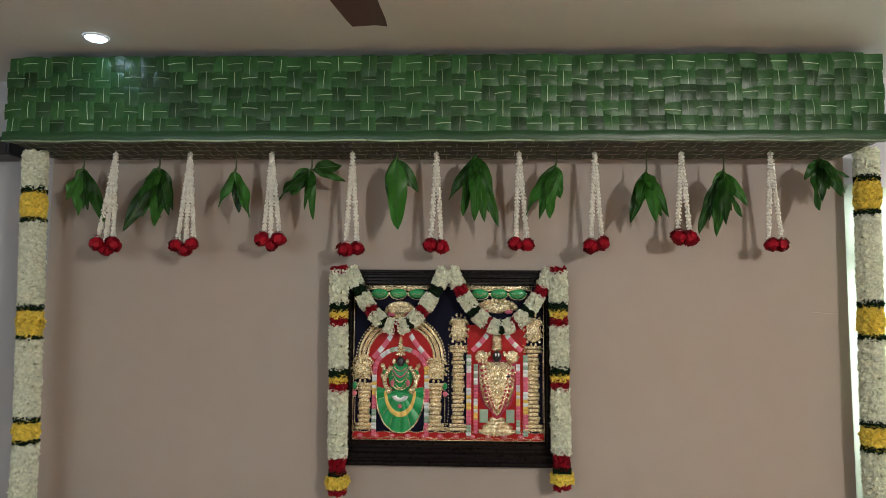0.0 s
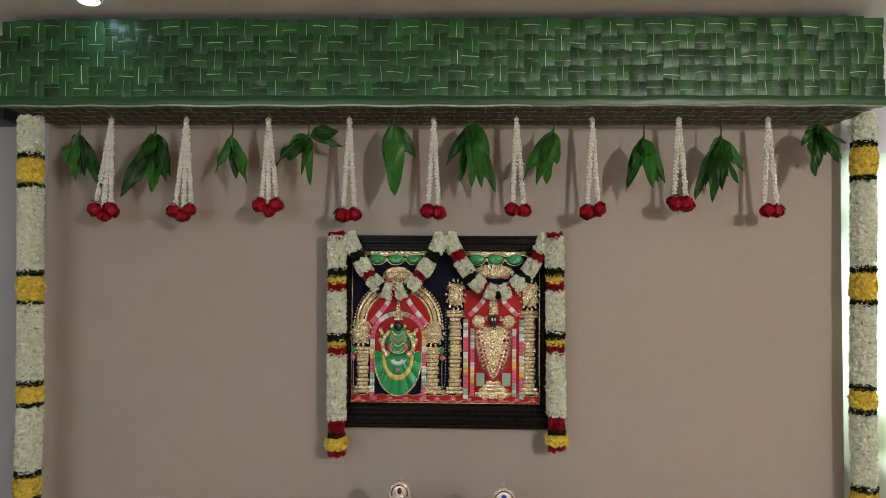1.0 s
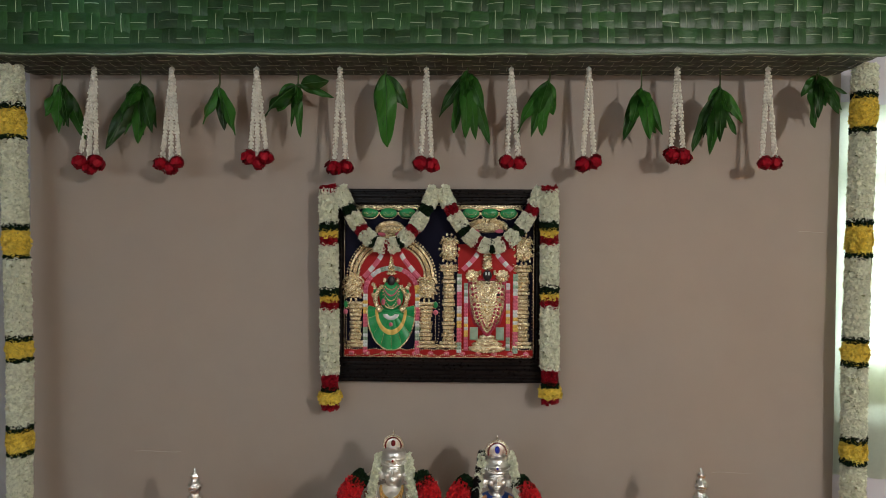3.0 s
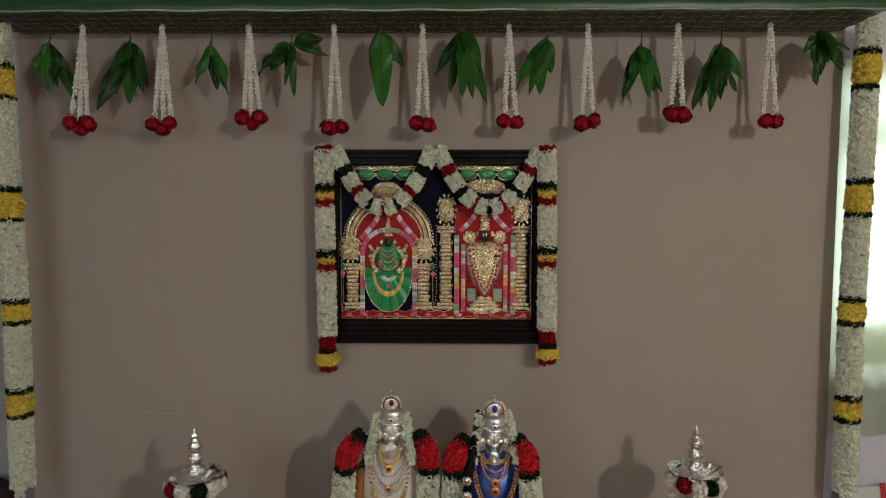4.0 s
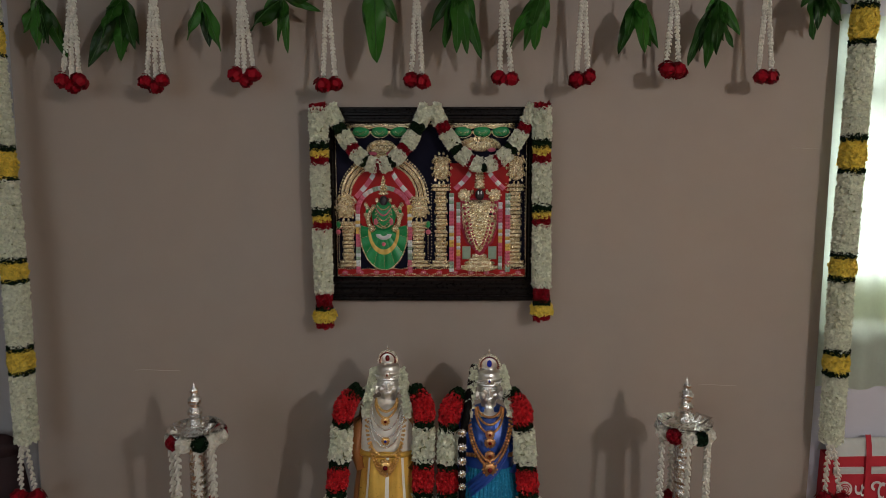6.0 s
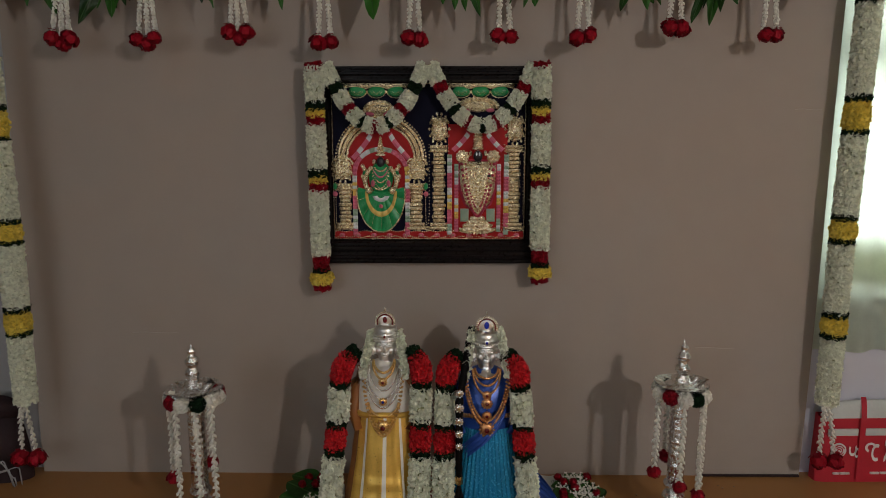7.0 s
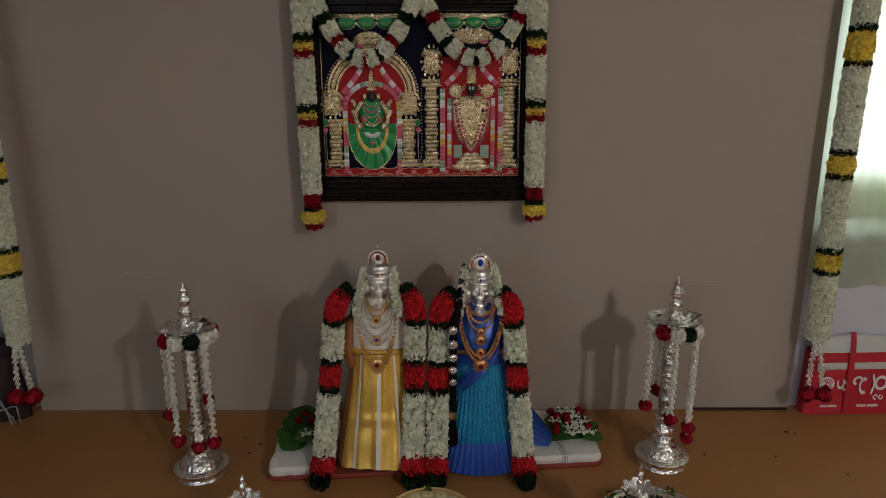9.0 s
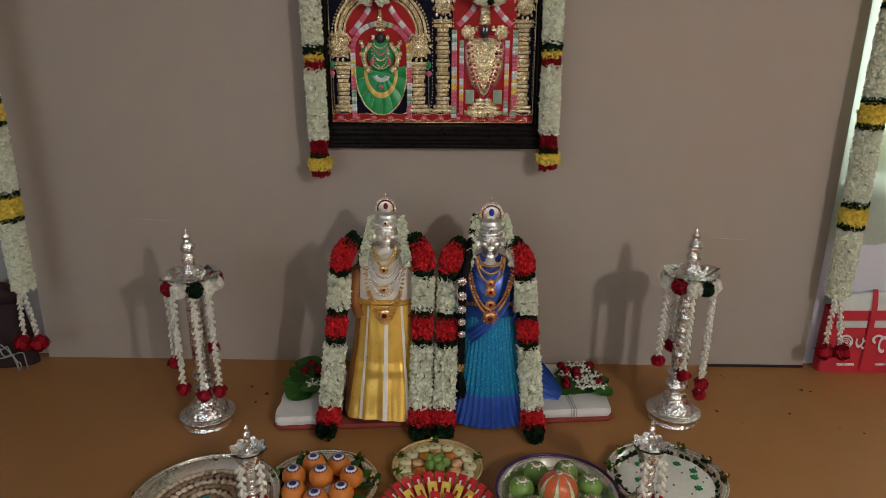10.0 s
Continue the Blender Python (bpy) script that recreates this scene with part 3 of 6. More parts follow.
for x, z, leaves in BUNCHES:
    it = thing("mango_leaf_bunch", "bunch of glossy dark green mango leaves tied under the canopy", "leaf bunch", "mango leaf bunches")
    y, x = -0.160, x * 1.006
    g = Geo()
    g.tube([(x + 0.003, y, CZ0 - 0.002), (x + 0.004, y, z + 0.01), (x, y - 0.003, z - 0.008)], [0.002, 0.003, 0.005], 6)
    part("stalk", g, TWIG, it)
    twins = [(aside * 0.72 + rng.uniform(-16, 16), down * rng.uniform(0.70, 0.88), wide * 0.78, swing - rng.uniform(0.015, 0.04)) for aside, down, wide, swing in leaves]
    for aside, down, wide, swing in leaves + tuple(twins):
        g = Geo()
        reach = Vector((aside * 0.88, 0, -down * 0.95)) * 0.001
        d = (reach + Vector((0, -swing, 0.10 * reach.length))).normalized()
        root = Vector((x, y, z)) + reach * rng.uniform(0.06, 0.12) + Vector((0, -swing * 0.25, 0))
        across = Vector((-d.z, rng.uniform(-0.35, 0.35), d.x))
        g.tube([(x, y, z + 0.004), root], 0.0017, 5, 1)
        g.leaf(root, d, across, reach.length * 0.93, wide * 0.00100, 0.07, rng.uniform(0.1, 0.5), 0, 1, rng.uniform(0.10, 0.20), rng.uniform(-0.7, 0.7))
        part("leaf", g, [MANGO, VEIN], it)


# ---- thick garlands ----
STYLE = {  # material, name, petal size, spacing, petals, spread, core share
    "w": (TUBEROSE, "white_flower_block", 0.0175, 0.0122, 5, 0.85, 0.80),
    "y": (YELLOW, "yellow_flower_block", 0.018, 0.0125, 8, 1.05, 0.80),
    "g": (BAND, "leaf_band", 0.016, 0.0095, 5, 0.9, 0.85),
    "r": (CARNATION, "red_flower_block", 0.020, 0.0110, 6, 0.9, 0.76),
    "d": (ROSE, "dark_red_block", 0.016, 0.0110, 6, 0.9, 0.78),
}


def garland(parent, way, cuts, radius, fine=1.0, white=1.0):
    """Flower blocks threaded along way(s), s from 0 to 1: cuts are (kind, s0, s1, radius share)."""
    for kind, s0, s1, share in cuts:
        m, name, size, gap, petals, spread, core = STYLE[kind]
        k = white if kind == "w" else 1.0
        size, gap, r = size * fine * k, gap * fine * k, radius * share
        g = Geo()
        pts = [Vector(way(s0 + (s1 - s0) * k / 6)) for k in range(7)]
        g.tube(pts, [r * (core - 0.05) * (0.86 if k in (0, 6) else 1.0) for k in range(7)], 10, 1)
        length = sum((b - a).length for a, b in zip(pts, pts[1:]))
        rows = max(1, round(length / gap))
        for j in range(rows):
            f = (j + 0.5) / rows
            s = s0 + (s1 - s0) * f
            p = Vector(way(s))
            d = (Vector(way(min(1, s + 0.01))) - Vector(way(max(0, s - 0.01)))).normalized()
            e = ortho(d)
            count = max(5, round(math.tau * r / gap))
            for i in range(count):
                a = (i + 0.5 * (j % 2) + rng.uniform(-0.3, 0.3)) * math.tau / count
                out = e[1] * math.cos(a) + e[2] * math.sin(a)
                if out.y > 0.55:
                    continue
                rr = r * (core - 0.06) * rng.uniform(0.92, 1.05) * (0.80 + 0.26 * math.sin(f * math.pi) if kind in "ry" else 1.0)
                q = p + out * rr + d * rng.uniform(-0.3, 0.3) * gap
                g.floret(q, out + d * rng.uniform(-0.35, 0.35) + e[1] * rng.uniform(-0.2, 0.2), size, petals, 0, spread)
        part(name, g, (m, CORE_SHADE if kind in "wy" else m), parent)


def column(z0, z1, blocks):
    """Heights turned into shares of the way from z0 down to z1."""
    return [(k, (z0 - a) / (z0 - z1), (z0 - b) / (z0 - z1), r) for k, a, b, r in blocks]


def tail(parent, x, y, z0, z1):
    for k in (-1, 1):
        g = Geo()
        strand(g, (x + 0.006 * k, y, z0), (x + 0.026 * k + 0.01, y - 0.006, z1 + 0.03), 0.003 * k, 0, 0.02, 0.011)
        part("strand", g, JASMINE, parent)
        g = Geo()
        g.rose((x + 0.030 * k + 0.01, y - 0.01, z1), 0.034, 0, (0.3 * k, -0.7, -0.5))
        part("rose", g, ROSE, parent)


def side_blocks(top, marks, low):
    """White lengths between yellow blocks that have dark bands above and below."""
    out, z = [], top
    for a, b in marks:
        out += [("w", z, a + 0.012, 1.0), ("g", a + 0.014, a - 0.002, 0.97), ("y", a, b, 1.06), ("g", b + 0.004, b - 0.010, 0.96)]
        z = b - 0.012
    return out + [("w", z, low, 0.95)]


LEFT_Y, RIGHT_Y = -0.185, -0.108
it = thing("side_garland", "thick white tuberose garland with yellow blocks and a rose tassel", "garland", "garlands at the sides of the backdrop")
lx = lambda z: -1.537 - 0.03 * max(0, z - 1.0) - 0.012 * max(0, 0.45 - z)
garland(it, lambda s: (lx(2.06 - 1.685 * s), LEFT_Y, 2.06 - 1.685 * s),
        column(2.06, 0.375, side_blocks(2.058, ((1.905, 1.802), (1.468, 1.368), (1.064, 0.994), (0.735, 0.652)), 0.378)), 0.044)
tail(it, -1.552, LEFT_Y, 0.378, 0.160)
it = thing("side_garland", "thick white tuberose garland with yellow blocks and a rose tassel", "garland", "garlands at the sides of the backdrop")
rx = lambda z: 1.527 + 0.022 * max(0, z - 1.0)
garland(it, lambda s: (rx(2.07 - 1.69 * s), RIGHT_Y, 1.39 + 1.023 * (0.68 - 1.69 * s)),
        column(2.07, 0.38, side_blocks(2.068, ((1.955, 1.838), (1.500, 1.390), (1.080, 1.002), (0.722, 0.650)), 0.382)), 0.044)
tail(it, 1.519, RIGHT_Y - 0.02, 0.360, 0.140)


# ---- framed relief picture and its garlands ----
pic = thing("framed_picture", "black-framed gold relief picture hung on the backdrop", "picture")
FX0, FX1, FZ0, FZ1 = -0.445, 0.437, 0.893, 1.630
IX0, IX1, IZ0, IZ1 = -0.376, 0.358, 0.982, 1.572
FY = -0.012


def moulding(name, a, b, c, d):
    """A stepped frame side: outer edge a to b, inner edge c to d, in x and z."""
    geo = Geo()
    steps = ((0.0, 0.0), (0.0, 0.036), (0.08, 0.042), (0.16, 0.042), (0.22, 0.034), (0.30, 0.034), (0.36, 0.040), (0.50, 0.040), (0.58, 0.030),
             (0.70, 0.030), (0.76, 0.034), (0.88, 0.034), (0.94, 0.020), (1.0, 0.014), (1.0, 0.0))
    n = len(steps) - 1

    def fn(u, v):
        s, h = steps[round(v * n)]
        o = (a[0] + (b[0] - a[0]) * u, a[1] + (b[1] - a[1]) * u)
        i = (c[0] + (d[0] - c[0]) * u, c[1] + (d[1] - c[1]) * u)
        return (o[0] + (i[0] - o[0]) * s, FY - h, o[1] + (i[1] - o[1]) * s)
    geo.grid(fn, 6, n)
    return part(name, geo, BLACKWOOD, pic, smooth=False)


moulding("top_rail", (FX0, FZ1), (FX1, FZ1), (IX0, IZ1), (IX1, IZ1))
low = moulding("bottom_rail", (FX1, FZ0), (FX0, FZ0), (IX1, IZ0), (IX0, IZ0))
moulding("side_rail", (FX0, FZ0), (FX0, FZ1), (IX0, IZ0), (IX0, IZ1))
moulding("side_rail", (FX1, FZ1), (FX1, FZ0), (IX1, IZ1), (IX1, IZ0))
g = Geo()
for k in range(64):
    g.blob((FX0 + 0.05 + k * 0.0124, FY - 0.034, FZ0 + 0.018), 0.0034, 6, 4)
tagged(part("beading", g, BLACKWOOD, low), kind="stuff")
g = Geo()
g.box(IX0 - 0.004, IX1 + 0.004, FY - 0.014, FY, IZ0 - 0.004, IZ1 + 0.004)
part("panel", g, NAVY, pic, "dark navy panel", smooth=False)
PY = FY - 0.0145


def relief(name, geo, m, smooth=True):
    return part(name, geo, m, pic, smooth=smooth)


def ring(cx, cz, rx, rz, n=24, a0=0.0, a1=360.0):
    return [(cx + rx * math.cos(radians(a0 + (a1 - a0) * i / n)), cz + rz * math.sin(radians(a0 + (a1 - a0) * i / n))) for i in range(n + (a1 - a0 < 360))]


def arc_band(geo, cx, cz, r0, r1, a0, a1, h, mi=0, n=24, tall=1.0):
    """A raised curved band between two radii."""
    def fn(u, v):
        a = radians(a0 + (a1 - a0) * u)
        r = r0 + (r1 - r0) * v
        return (cx + r * math.cos(a), PY - h * math.sin(math.pi * (0.12 + 0.76 * v)), cz + tall * r * math.sin(a))
    geo.grid(fn, n, 5, mi)


def at(u, v):
    """A place on the panel, in centimetres from its lower left corner."""
    return IX0 + u / 100, IZ0 + v / 100


def field(geo, u0, u1, v0, v1, h, mi=0, bulge=0.0):
    (x0, z0), (x1, z1) = at(u0, v0), at(u1, v1)
    geo.slab([(x0, z0), (x1, z0), (x1, z1), (x0, z1)], PY, PY - h, mi, bulge)


def oval(geo, u, v, ru, rv, h, mi=0, bulge=0.004, n=18):
    x, z = at(u, v)
    geo.slab(ring(x, z, ru / 100, rv / 100, n), PY, PY - h, mi, bulge)


def bead(geo, u, v, r, h, mi=0, tall=1.0):
    x, z = at(u, v)
    geo.blob((x, PY - h, z), (r / 100, r / 125, r * tall / 100), 8, 5, mi)


def bead_line(geo, fn, n, r, h, mi=0):
    for k in range(n + 1):
        u, v = fn(k / n)
        bead(geo, u, v, r * rng.uniform(0.85, 1.12), h, mi)


UL, UR = 18.5, 55.3   # the axes of the two halves
# red grounds and the base strip
g = Geo()
field(g, 0.2, 73.2, 0.2, 3.2, 0.0020)
oval(g, UL, 30.5, 13.0, 13.5, 0.0015, 0, 0.0, 28)
field(g, 44.0, 66.4, 3.0, 43.8, 0.0015)
relief("red_ground", g, CRIMSON, False)
g = Geo()
bead_line(g, lambda f: (0.8 + 71.8 * f, 0.6 + 0.7 * abs(math.sin(f * 44))), 90, 0.36, 0.002)
bead_line(g, lambda f: (0.8 + 71.8 * f, 3.3 + 0.25 * math.sin(f * 90)), 84, 0.34, 0.003)
relief("scalloped_edge", g, GOLD)
for k in range(12):
    g = Geo()
    u = 3.2 + 6.1 * k
    oval(g, u, 1.8, 1.1, 0.75, 0.004, 0, 0.003, 10)
    bead(g, u, 1.8, 0.35, 0.008, 1)
    part("pink_flower", g, (PINK, GOLD), pic)

# scalloped valance along the top, with green lenses
for base, crest_u, crest_v, crest_w in ((UL - 1.2, 18.0, 49.2, 5.2), (UR + 0.8, 55.2, 50.4, 7.4)):
    g = Geo()
    field(g, base - 12.5, base + 12.5, 57.4, 58.7, 0.003, 0, 0.002)
    bead_line(g, lambda f: (base - 12.4 + 24.8 * f, 56.9 + 0.9 * abs(math.sin(f * 3 * math.pi))), 44, 0.42, 0.004)
    relief("valance_strip", g, GOLD)
    for k in (-1, 0, 1):
        u = base + 7.2 * k
        x, z = at(u, 55.9)
        g = Geo()
        g.slab(ring(x, z, 0.031, 0.019, 20), PY, PY - 0.003, 0, 0.004)
        relief("green_lens", g, GREENP)
        g = Geo()
        arc_band(g, x, z, 0.031, 0.037, 176, 364, 0.007, 0, 20, 0.72)
        for q in (0.4, 0.68):
            bead_line(g, lambda f: (u + 3.0 * q * math.cos(math.pi * (1 + f)), 55.9 + 1.9 * q * math.sin(math.pi * (1 + f))), 12, 0.14, 0.0085)
        relief("lens_border", g, GOLD)
    # crest of curled leaves
    g = Geo()
    oval(g, crest_u, crest_v, crest_w * 0.86, 2.3, 0.005, 0, 0.008)
    for k in range(15):
        a = math.pi * k / 14
        bead(g, crest_u + crest_w * math.cos(a), crest_v - 0.4 + 3.1 * math.sin(a), 0.85, 0.006, 0, 1.2)
    for k in range(11):
        bead(g, crest_u + crest_w * 0.8 * (k / 5 - 1), crest_v + 0.9 * math.cos(k * 2.1), 0.75, 0.013)
    relief("crest", g, GOLD)
    for s in (-1, 1):
        g = Geo()
        oval(g, crest_u + s * crest_w * 0.62, crest_v - 1.5, 1.6, 0.8, 0.010, 0, 0.003, 12)
        relief("crest_petal", g, PINK)


def pillar(u, v0, v1, w):
    """Stacked turned drums on a stepped foot, with a bead row down each side."""
    geo = Geo()
    n = max(8, round((v1 - v0) / 1.5))
    for k in range(n):
        a, b = v0 + (v1 - v0) * k / n, v0 + (v1 - v0) * (k + 0.9) / n
        ww = w * (1.45 if k == 0 else 1.25 if k == 1 else 1.2 if k >= n - 2 else 0.86 + 0.12 * math.cos(k * 2.2))
        field(geo, u - ww / 2, u + ww / 2, a, b, 0.004, 0, 0.006)
        for q in (-0.28, 0.0, 0.28):
            bead(geo, u + q * w, (a + b) / 2, 0.42, 0.010)
    for s in (-1, 1):
        bead_line(geo, lambda f: (u + s * w * (0.66 + 0.14 * max(0, 1 - f * 5)), v0 + (v1 - v0) * f), 26, 0.26, 0.002)
    return relief("pillar", geo, GOLD)


def scroll(u, v, w, h):
    """A bunch of coiled leaves: two spirals back to back and curls around them."""
    geo = Geo()
    oval(geo, u, v, w * 0.42, h * 0.42, 0.004, 0, 0.005)
    for s in (-1, 1):
        for cv, size in ((v + h * 0.20, 0.27), (v - h * 0.22, 0.25)):
            pts = []
            for k in range(22):
                a, r = k * 0.52, size * w * (1 - k / 26)
                x, z = at(u + s * (w * 0.22 + r * math.cos(a) * 0.9), cv + r * math.sin(a))
                pts.append((x, PY - 0.006 - 0.0003 * k, z))
            geo.tube(pts, [0.0052 - 0.00010 * k for k in range(22)], 6)
    for k in range(14):
        a = k * math.tau / 14
        bead(geo, u + w * 0.52 * math.cos(a), v + h * 0.50 * math.sin(a), 0.55, 0.003, 0, 1.3)
    return relief("scroll_ornament", geo, GOLD)


# left half: great arch, scroll brackets, short pillars
g = Geo()
xa, za = at(UL, 30.6)
for r0, r1, h in ((0.124, 0.134, 0.007), (0.136, 0.152, 0.010), (0.154, 0.166, 0.007)):
    arc_band(g, xa, za, r0, r1, 0, 180, h, 0, 44)
for k in range(45):
    a = math.pi * k / 44
    bead(g, UL + 17.1 * math.cos(a), 30.6 + 17.1 * math.sin(a), 0.42, 0.003)
    bead(g, UL + 14.4 * math.cos(a), 30.6 + 14.4 * math.sin(a), 0.50, 0.011)
relief("arch", g, GOLD)
scroll(3.9, 27.0, 8.4, 9.6)
scroll(32.1, 27.0, 8.0, 9.6)
pillar(4.7, 3.8, 21.8, 5.4)
pillar(31.8, 3.8, 21.8, 5.6)
# right half: tall pillars with scroll tops
for u in (40.5, 69.0):
    pillar(u, 3.8, 36.2, 5.5)
    scroll(u + 0.2, 42.0, 7.2, 11.4)
# stray hanging tassels beside the brackets
for u in (0.9, 35.6):
    g = Geo()
    bead(g, u, 20.5, 0.8, 0.004, 0, 1.6)
    bead(g, u, 17.6, 1.0, 0.005, 1)
    part("side_tassel", g, (GREENP, PINK), pic)
g = Geo()
for (ua, va), (ub, vb) in (((0.3, 58.7), (73.1, 58.7)), ((0.3, 0.3), (73.1, 0.3)), ((0.3, 0.3), (0.3, 58.7)), ((73.1, 0.3), (73.1, 58.7))):
    (xa, za), (xb, zb) = at(ua, va), at(ub, vb)
    g.tube([(xa, PY - 0.001, za), (xb, PY - 0.001, zb)], 0.0024, 5)
relief("gold_edging", g, GOLD)


def ribbon(way, n, width, first=0):
    """A rope of small blossoms in blocks of pink, white, yellow and green."""
    cols = (PINK, WHITEP, YELLOWP, PINK, SAGE, WHITEP)
    geo = Geo()
    for k in range(n):
        (ua, va), (ub, vb) = way(k / n), way((k + 1) / n)
        d = Vector((ub - ua, vb - va)).normalized() * width / 2
        q = [at(ua - d.y, va + d.x), at(ua + d.y, va - d.x), at(ub + d.y, vb - d.x), at(ub - d.y, vb + d.x)]
        mi = ((k + first) // 2 * 5 + (k + first) // 5) % 6
        geo.slab(q, PY - 0.001, PY - 0.005, mi, 0.002)
        for e in (-0.3, 0.3):
            bead(geo, (ua + ub) / 2 - d.y * 2 * e, (va + vb) / 2 + d.x * 2 * e, width * 0.26, 0.007, mi)
    return part("flower_ribbon", geo, cols, pic)


def arched(cu, half, v0, v1, top):
    def way(f):
        if f < 0.36:
            return cu - half, v0 + (v1 - v0) * f / 0.36
        if f > 0.64:
            return cu + half, v0 + (v1 - v0) * (1 - f) / 0.36
        a = math.pi * (1 - (f - 0.36) / 0.28)
        return cu + half * math.cos(a), v1 + (top - v1) * math.sin(a)
    return way


ribbon(arched(UL, 10.0, 1.6, 25.5, 34.6), 52, 1.7)
for u in (44.6, 66.1):
    ribbon(lambda f: (u, 2.0 + 30.5 * f), 22, 1.8, round(u))
for u in (47.2, 63.3):
    ribbon(lambda f: (u, 3.0 + 26.0 * f), 20, 1.5, round(u) + 1)
# draped cloth swung out to both sides
for cu, reach, top, low in ((UL, 10.6, 40.2, 31.0), (UR, 9.4, 40.5, 34.0)):
    for s in (-1, 1):
        g = Geo()

        def drape(u, v):
            f = u ** 1.25
            x, z = at(cu + s * (3.6 + (reach - 3.6) * f + 1.3 * (v - 0.5)), top + (low - top) * u + 1.3 * (v - 0.5))
            return (x, PY - 0.002 - 0.004 * math.sin(v * math.pi) - 0.001 * math.sin(v * 16), z)
        g.grid(drape, 20, 8, 0, False, lambda u, v: 1 if int(u * 6 + 0.6) % 3 == 1 else 0)
        part("drape", g, (PINK, WHITEP), pic)

# the first figure as plain shapes: a pleated green fan, a small torso, gold ornaments
g = Geo()


def fan_shape(u, v, grow=1.0):
    a = math.pi * (0.92 + 1.16 * u)
    x, z = at(UL + 9.2 * grow * v ** 0.85 * math.cos(a), 18.2 + (15.2 if math.sin(a) < 0 else 8.0) * grow * v * math.sin(a))
    return Vector((x, PY - 0.012 * (1 - 0.6 * v) - 0.0085 * abs(math.sin(u * 25)) * v, z))


g.grid(fan_shape, 128, 8)
fan_part = relief("pleated_fan", g, GREENP)
g = Geo()
for k in range(9):
    u = (k * math.pi) / 25
    g.tube([fan_shape(u, v) - Vector((0, 0.0008, 0)) for v in (0.62, 0.75, 0.88, 0.98)], 0.0009, 4)
g.tube([fan_shape(k / 60, 1.0) - Vector((0, 0.001, 0)) for k in range(61)], 0.0034, 6)
part("pleat_edge", g, GOLD, fan_part)
g = Geo()
g.grid(lambda u, v: fan_shape(0.04 + 0.92 * u, 0.48 + 0.13 * v) - Vector((0, 0.003 + 0.002 * math.sin(v * math.pi), 0)), 50, 4)
relief("yellow_garland_band", g, YELLOWP)
g = Geo()
x, z = at(UL, 17.2)
arc_band(g, x, z, 0.010, 0.036, 190, 350, 0.018, 0, 20, 0.8)
relief("white_crescent", g, WHITEP)
g = Geo()
bead(g, UL, 13.0, 0.8, 0.016)
relief("pink_knot", g, PINK)
g = Geo()
oval(g, UL, 23.6, 4.6, 6.0, 0.006, 0, 0.008)
for s in (-1, 1):
    for k in range(9):   # arms
        f = k / 8
        bead(g, UL + s * (3.8 + 2.2 * math.sin(f * 2.6)), 27.4 - 8.0 * f, 1.0, 0.011, 1)
    for k in range(5):
        bead(g, UL + s * (6.4 + 0.5 * math.sin(k * 2)), 23.0 + 1.3 * k, 0.95, 0.007, 0 if k == 2 else 1)
    bead(g, UL + s * 4.4, 18.9, 1.5, 0.014, 1)
    bead(g, UL + s * 3.0, 21.6, 0.8, 0.014, 3, 1.7)
    bead(g, UL + s * 2.5, 29.8, 0.8, 0.010, 1, 1.4)
oval(g, UL, 29.6, 1.5, 2.0, 0.012, 2, 0.005)
for w, v, dip, mi in ((2.2, 27.6, 1.4, 1), (2.7, 26.6, 2.6, 3), (3.0, 25.6, 3.6, 1), (3.0, 24.4, 4.6, 1), (2.6, 20.4, 1.2, 1)):
    bead_line(g, lambda f: (UL + w * (2 * f - 1), v - dip * (1 - (2 * f - 1) ** 2)), 14, 0.33, 0.017, mi)
for k in range(7):
    oval(g, UL, 32.4 + 1.05 * k, 2.0 - 0.24 * k, 0.62, 0.010, 1, 0.004, 12)
part("plain_figure", g, (GREENP, GOLD, DARKP, PINK), pic)

# the second figure as plain shapes: a pointed gold shield under a tall cap, on a round base
g = Geo()
body = [at(UR + a, b) for a, b in ((-6.4, 30.0), (6.4, 30.0), (7.0, 26.0), (6.5, 20.0), (4.6, 14.0), (0.0, 9.6), (-4.6, 14.0), (-6.5, 20.0), (-7.0, 26.0))]
mx, mz = at(UR, 20.5)
g.slab([(mx + (x - mx) * 1.14, mz + (z - mz) * 1.07) for x, z in body], PY, PY - 0.004, 3, 0.002)
g.slab(body, PY, PY - 0.007, 1, 0.008)
edge = lambda w, low: (lambda f: (UR + w * (2 * f - 1) * (1 - 0.12 * (2 * f - 1) ** 4), low + (29.0 - low) * abs(2 * f - 1) ** 1.7))
for w, low, r, mi in ((6.9, 9.2, 0.58, 3), (6.1, 10.4, 0.40, 1), (5.3, 12.0, 0.38, 3), (4.5, 14.2, 0.40, 1), (3.6, 17.5, 0.36, 1), (2.7, 21.0, 0.36, 1), (1.9, 24.0, 0.34, 1)):
    bead_line(g, edge(w, low), 30, r, 0.016, mi)
for k in range(4):
    bead(g, UR, 12.6 + 3.2 * k, 0.95, 0.018, 1)
for s in (-1, 1):
    oval(g, UR + s * 5.8, 31.8, 2.5, 2.4, 0.008, 1, 0.006)
    for k in range(9):
        a = k * math.tau / 9
        bead(g, UR + s * 5.8 + 2.2 * math.cos(a), 31.8 + 2.1 * math.sin(a), 0.5, 0.013, 1)
    bead(g, UR + s * 4.6, 22.4, 1.1, 0.018, 1)
    bead(g, UR + s * 2.8, 33.0, 0.7, 0.012, 1, 1.5)
    field(g, UR + s * 5.0 - 1.6, UR + s * 5.0 + 1.6, 7.0, 12.0, 0.004, 0, 0.002)
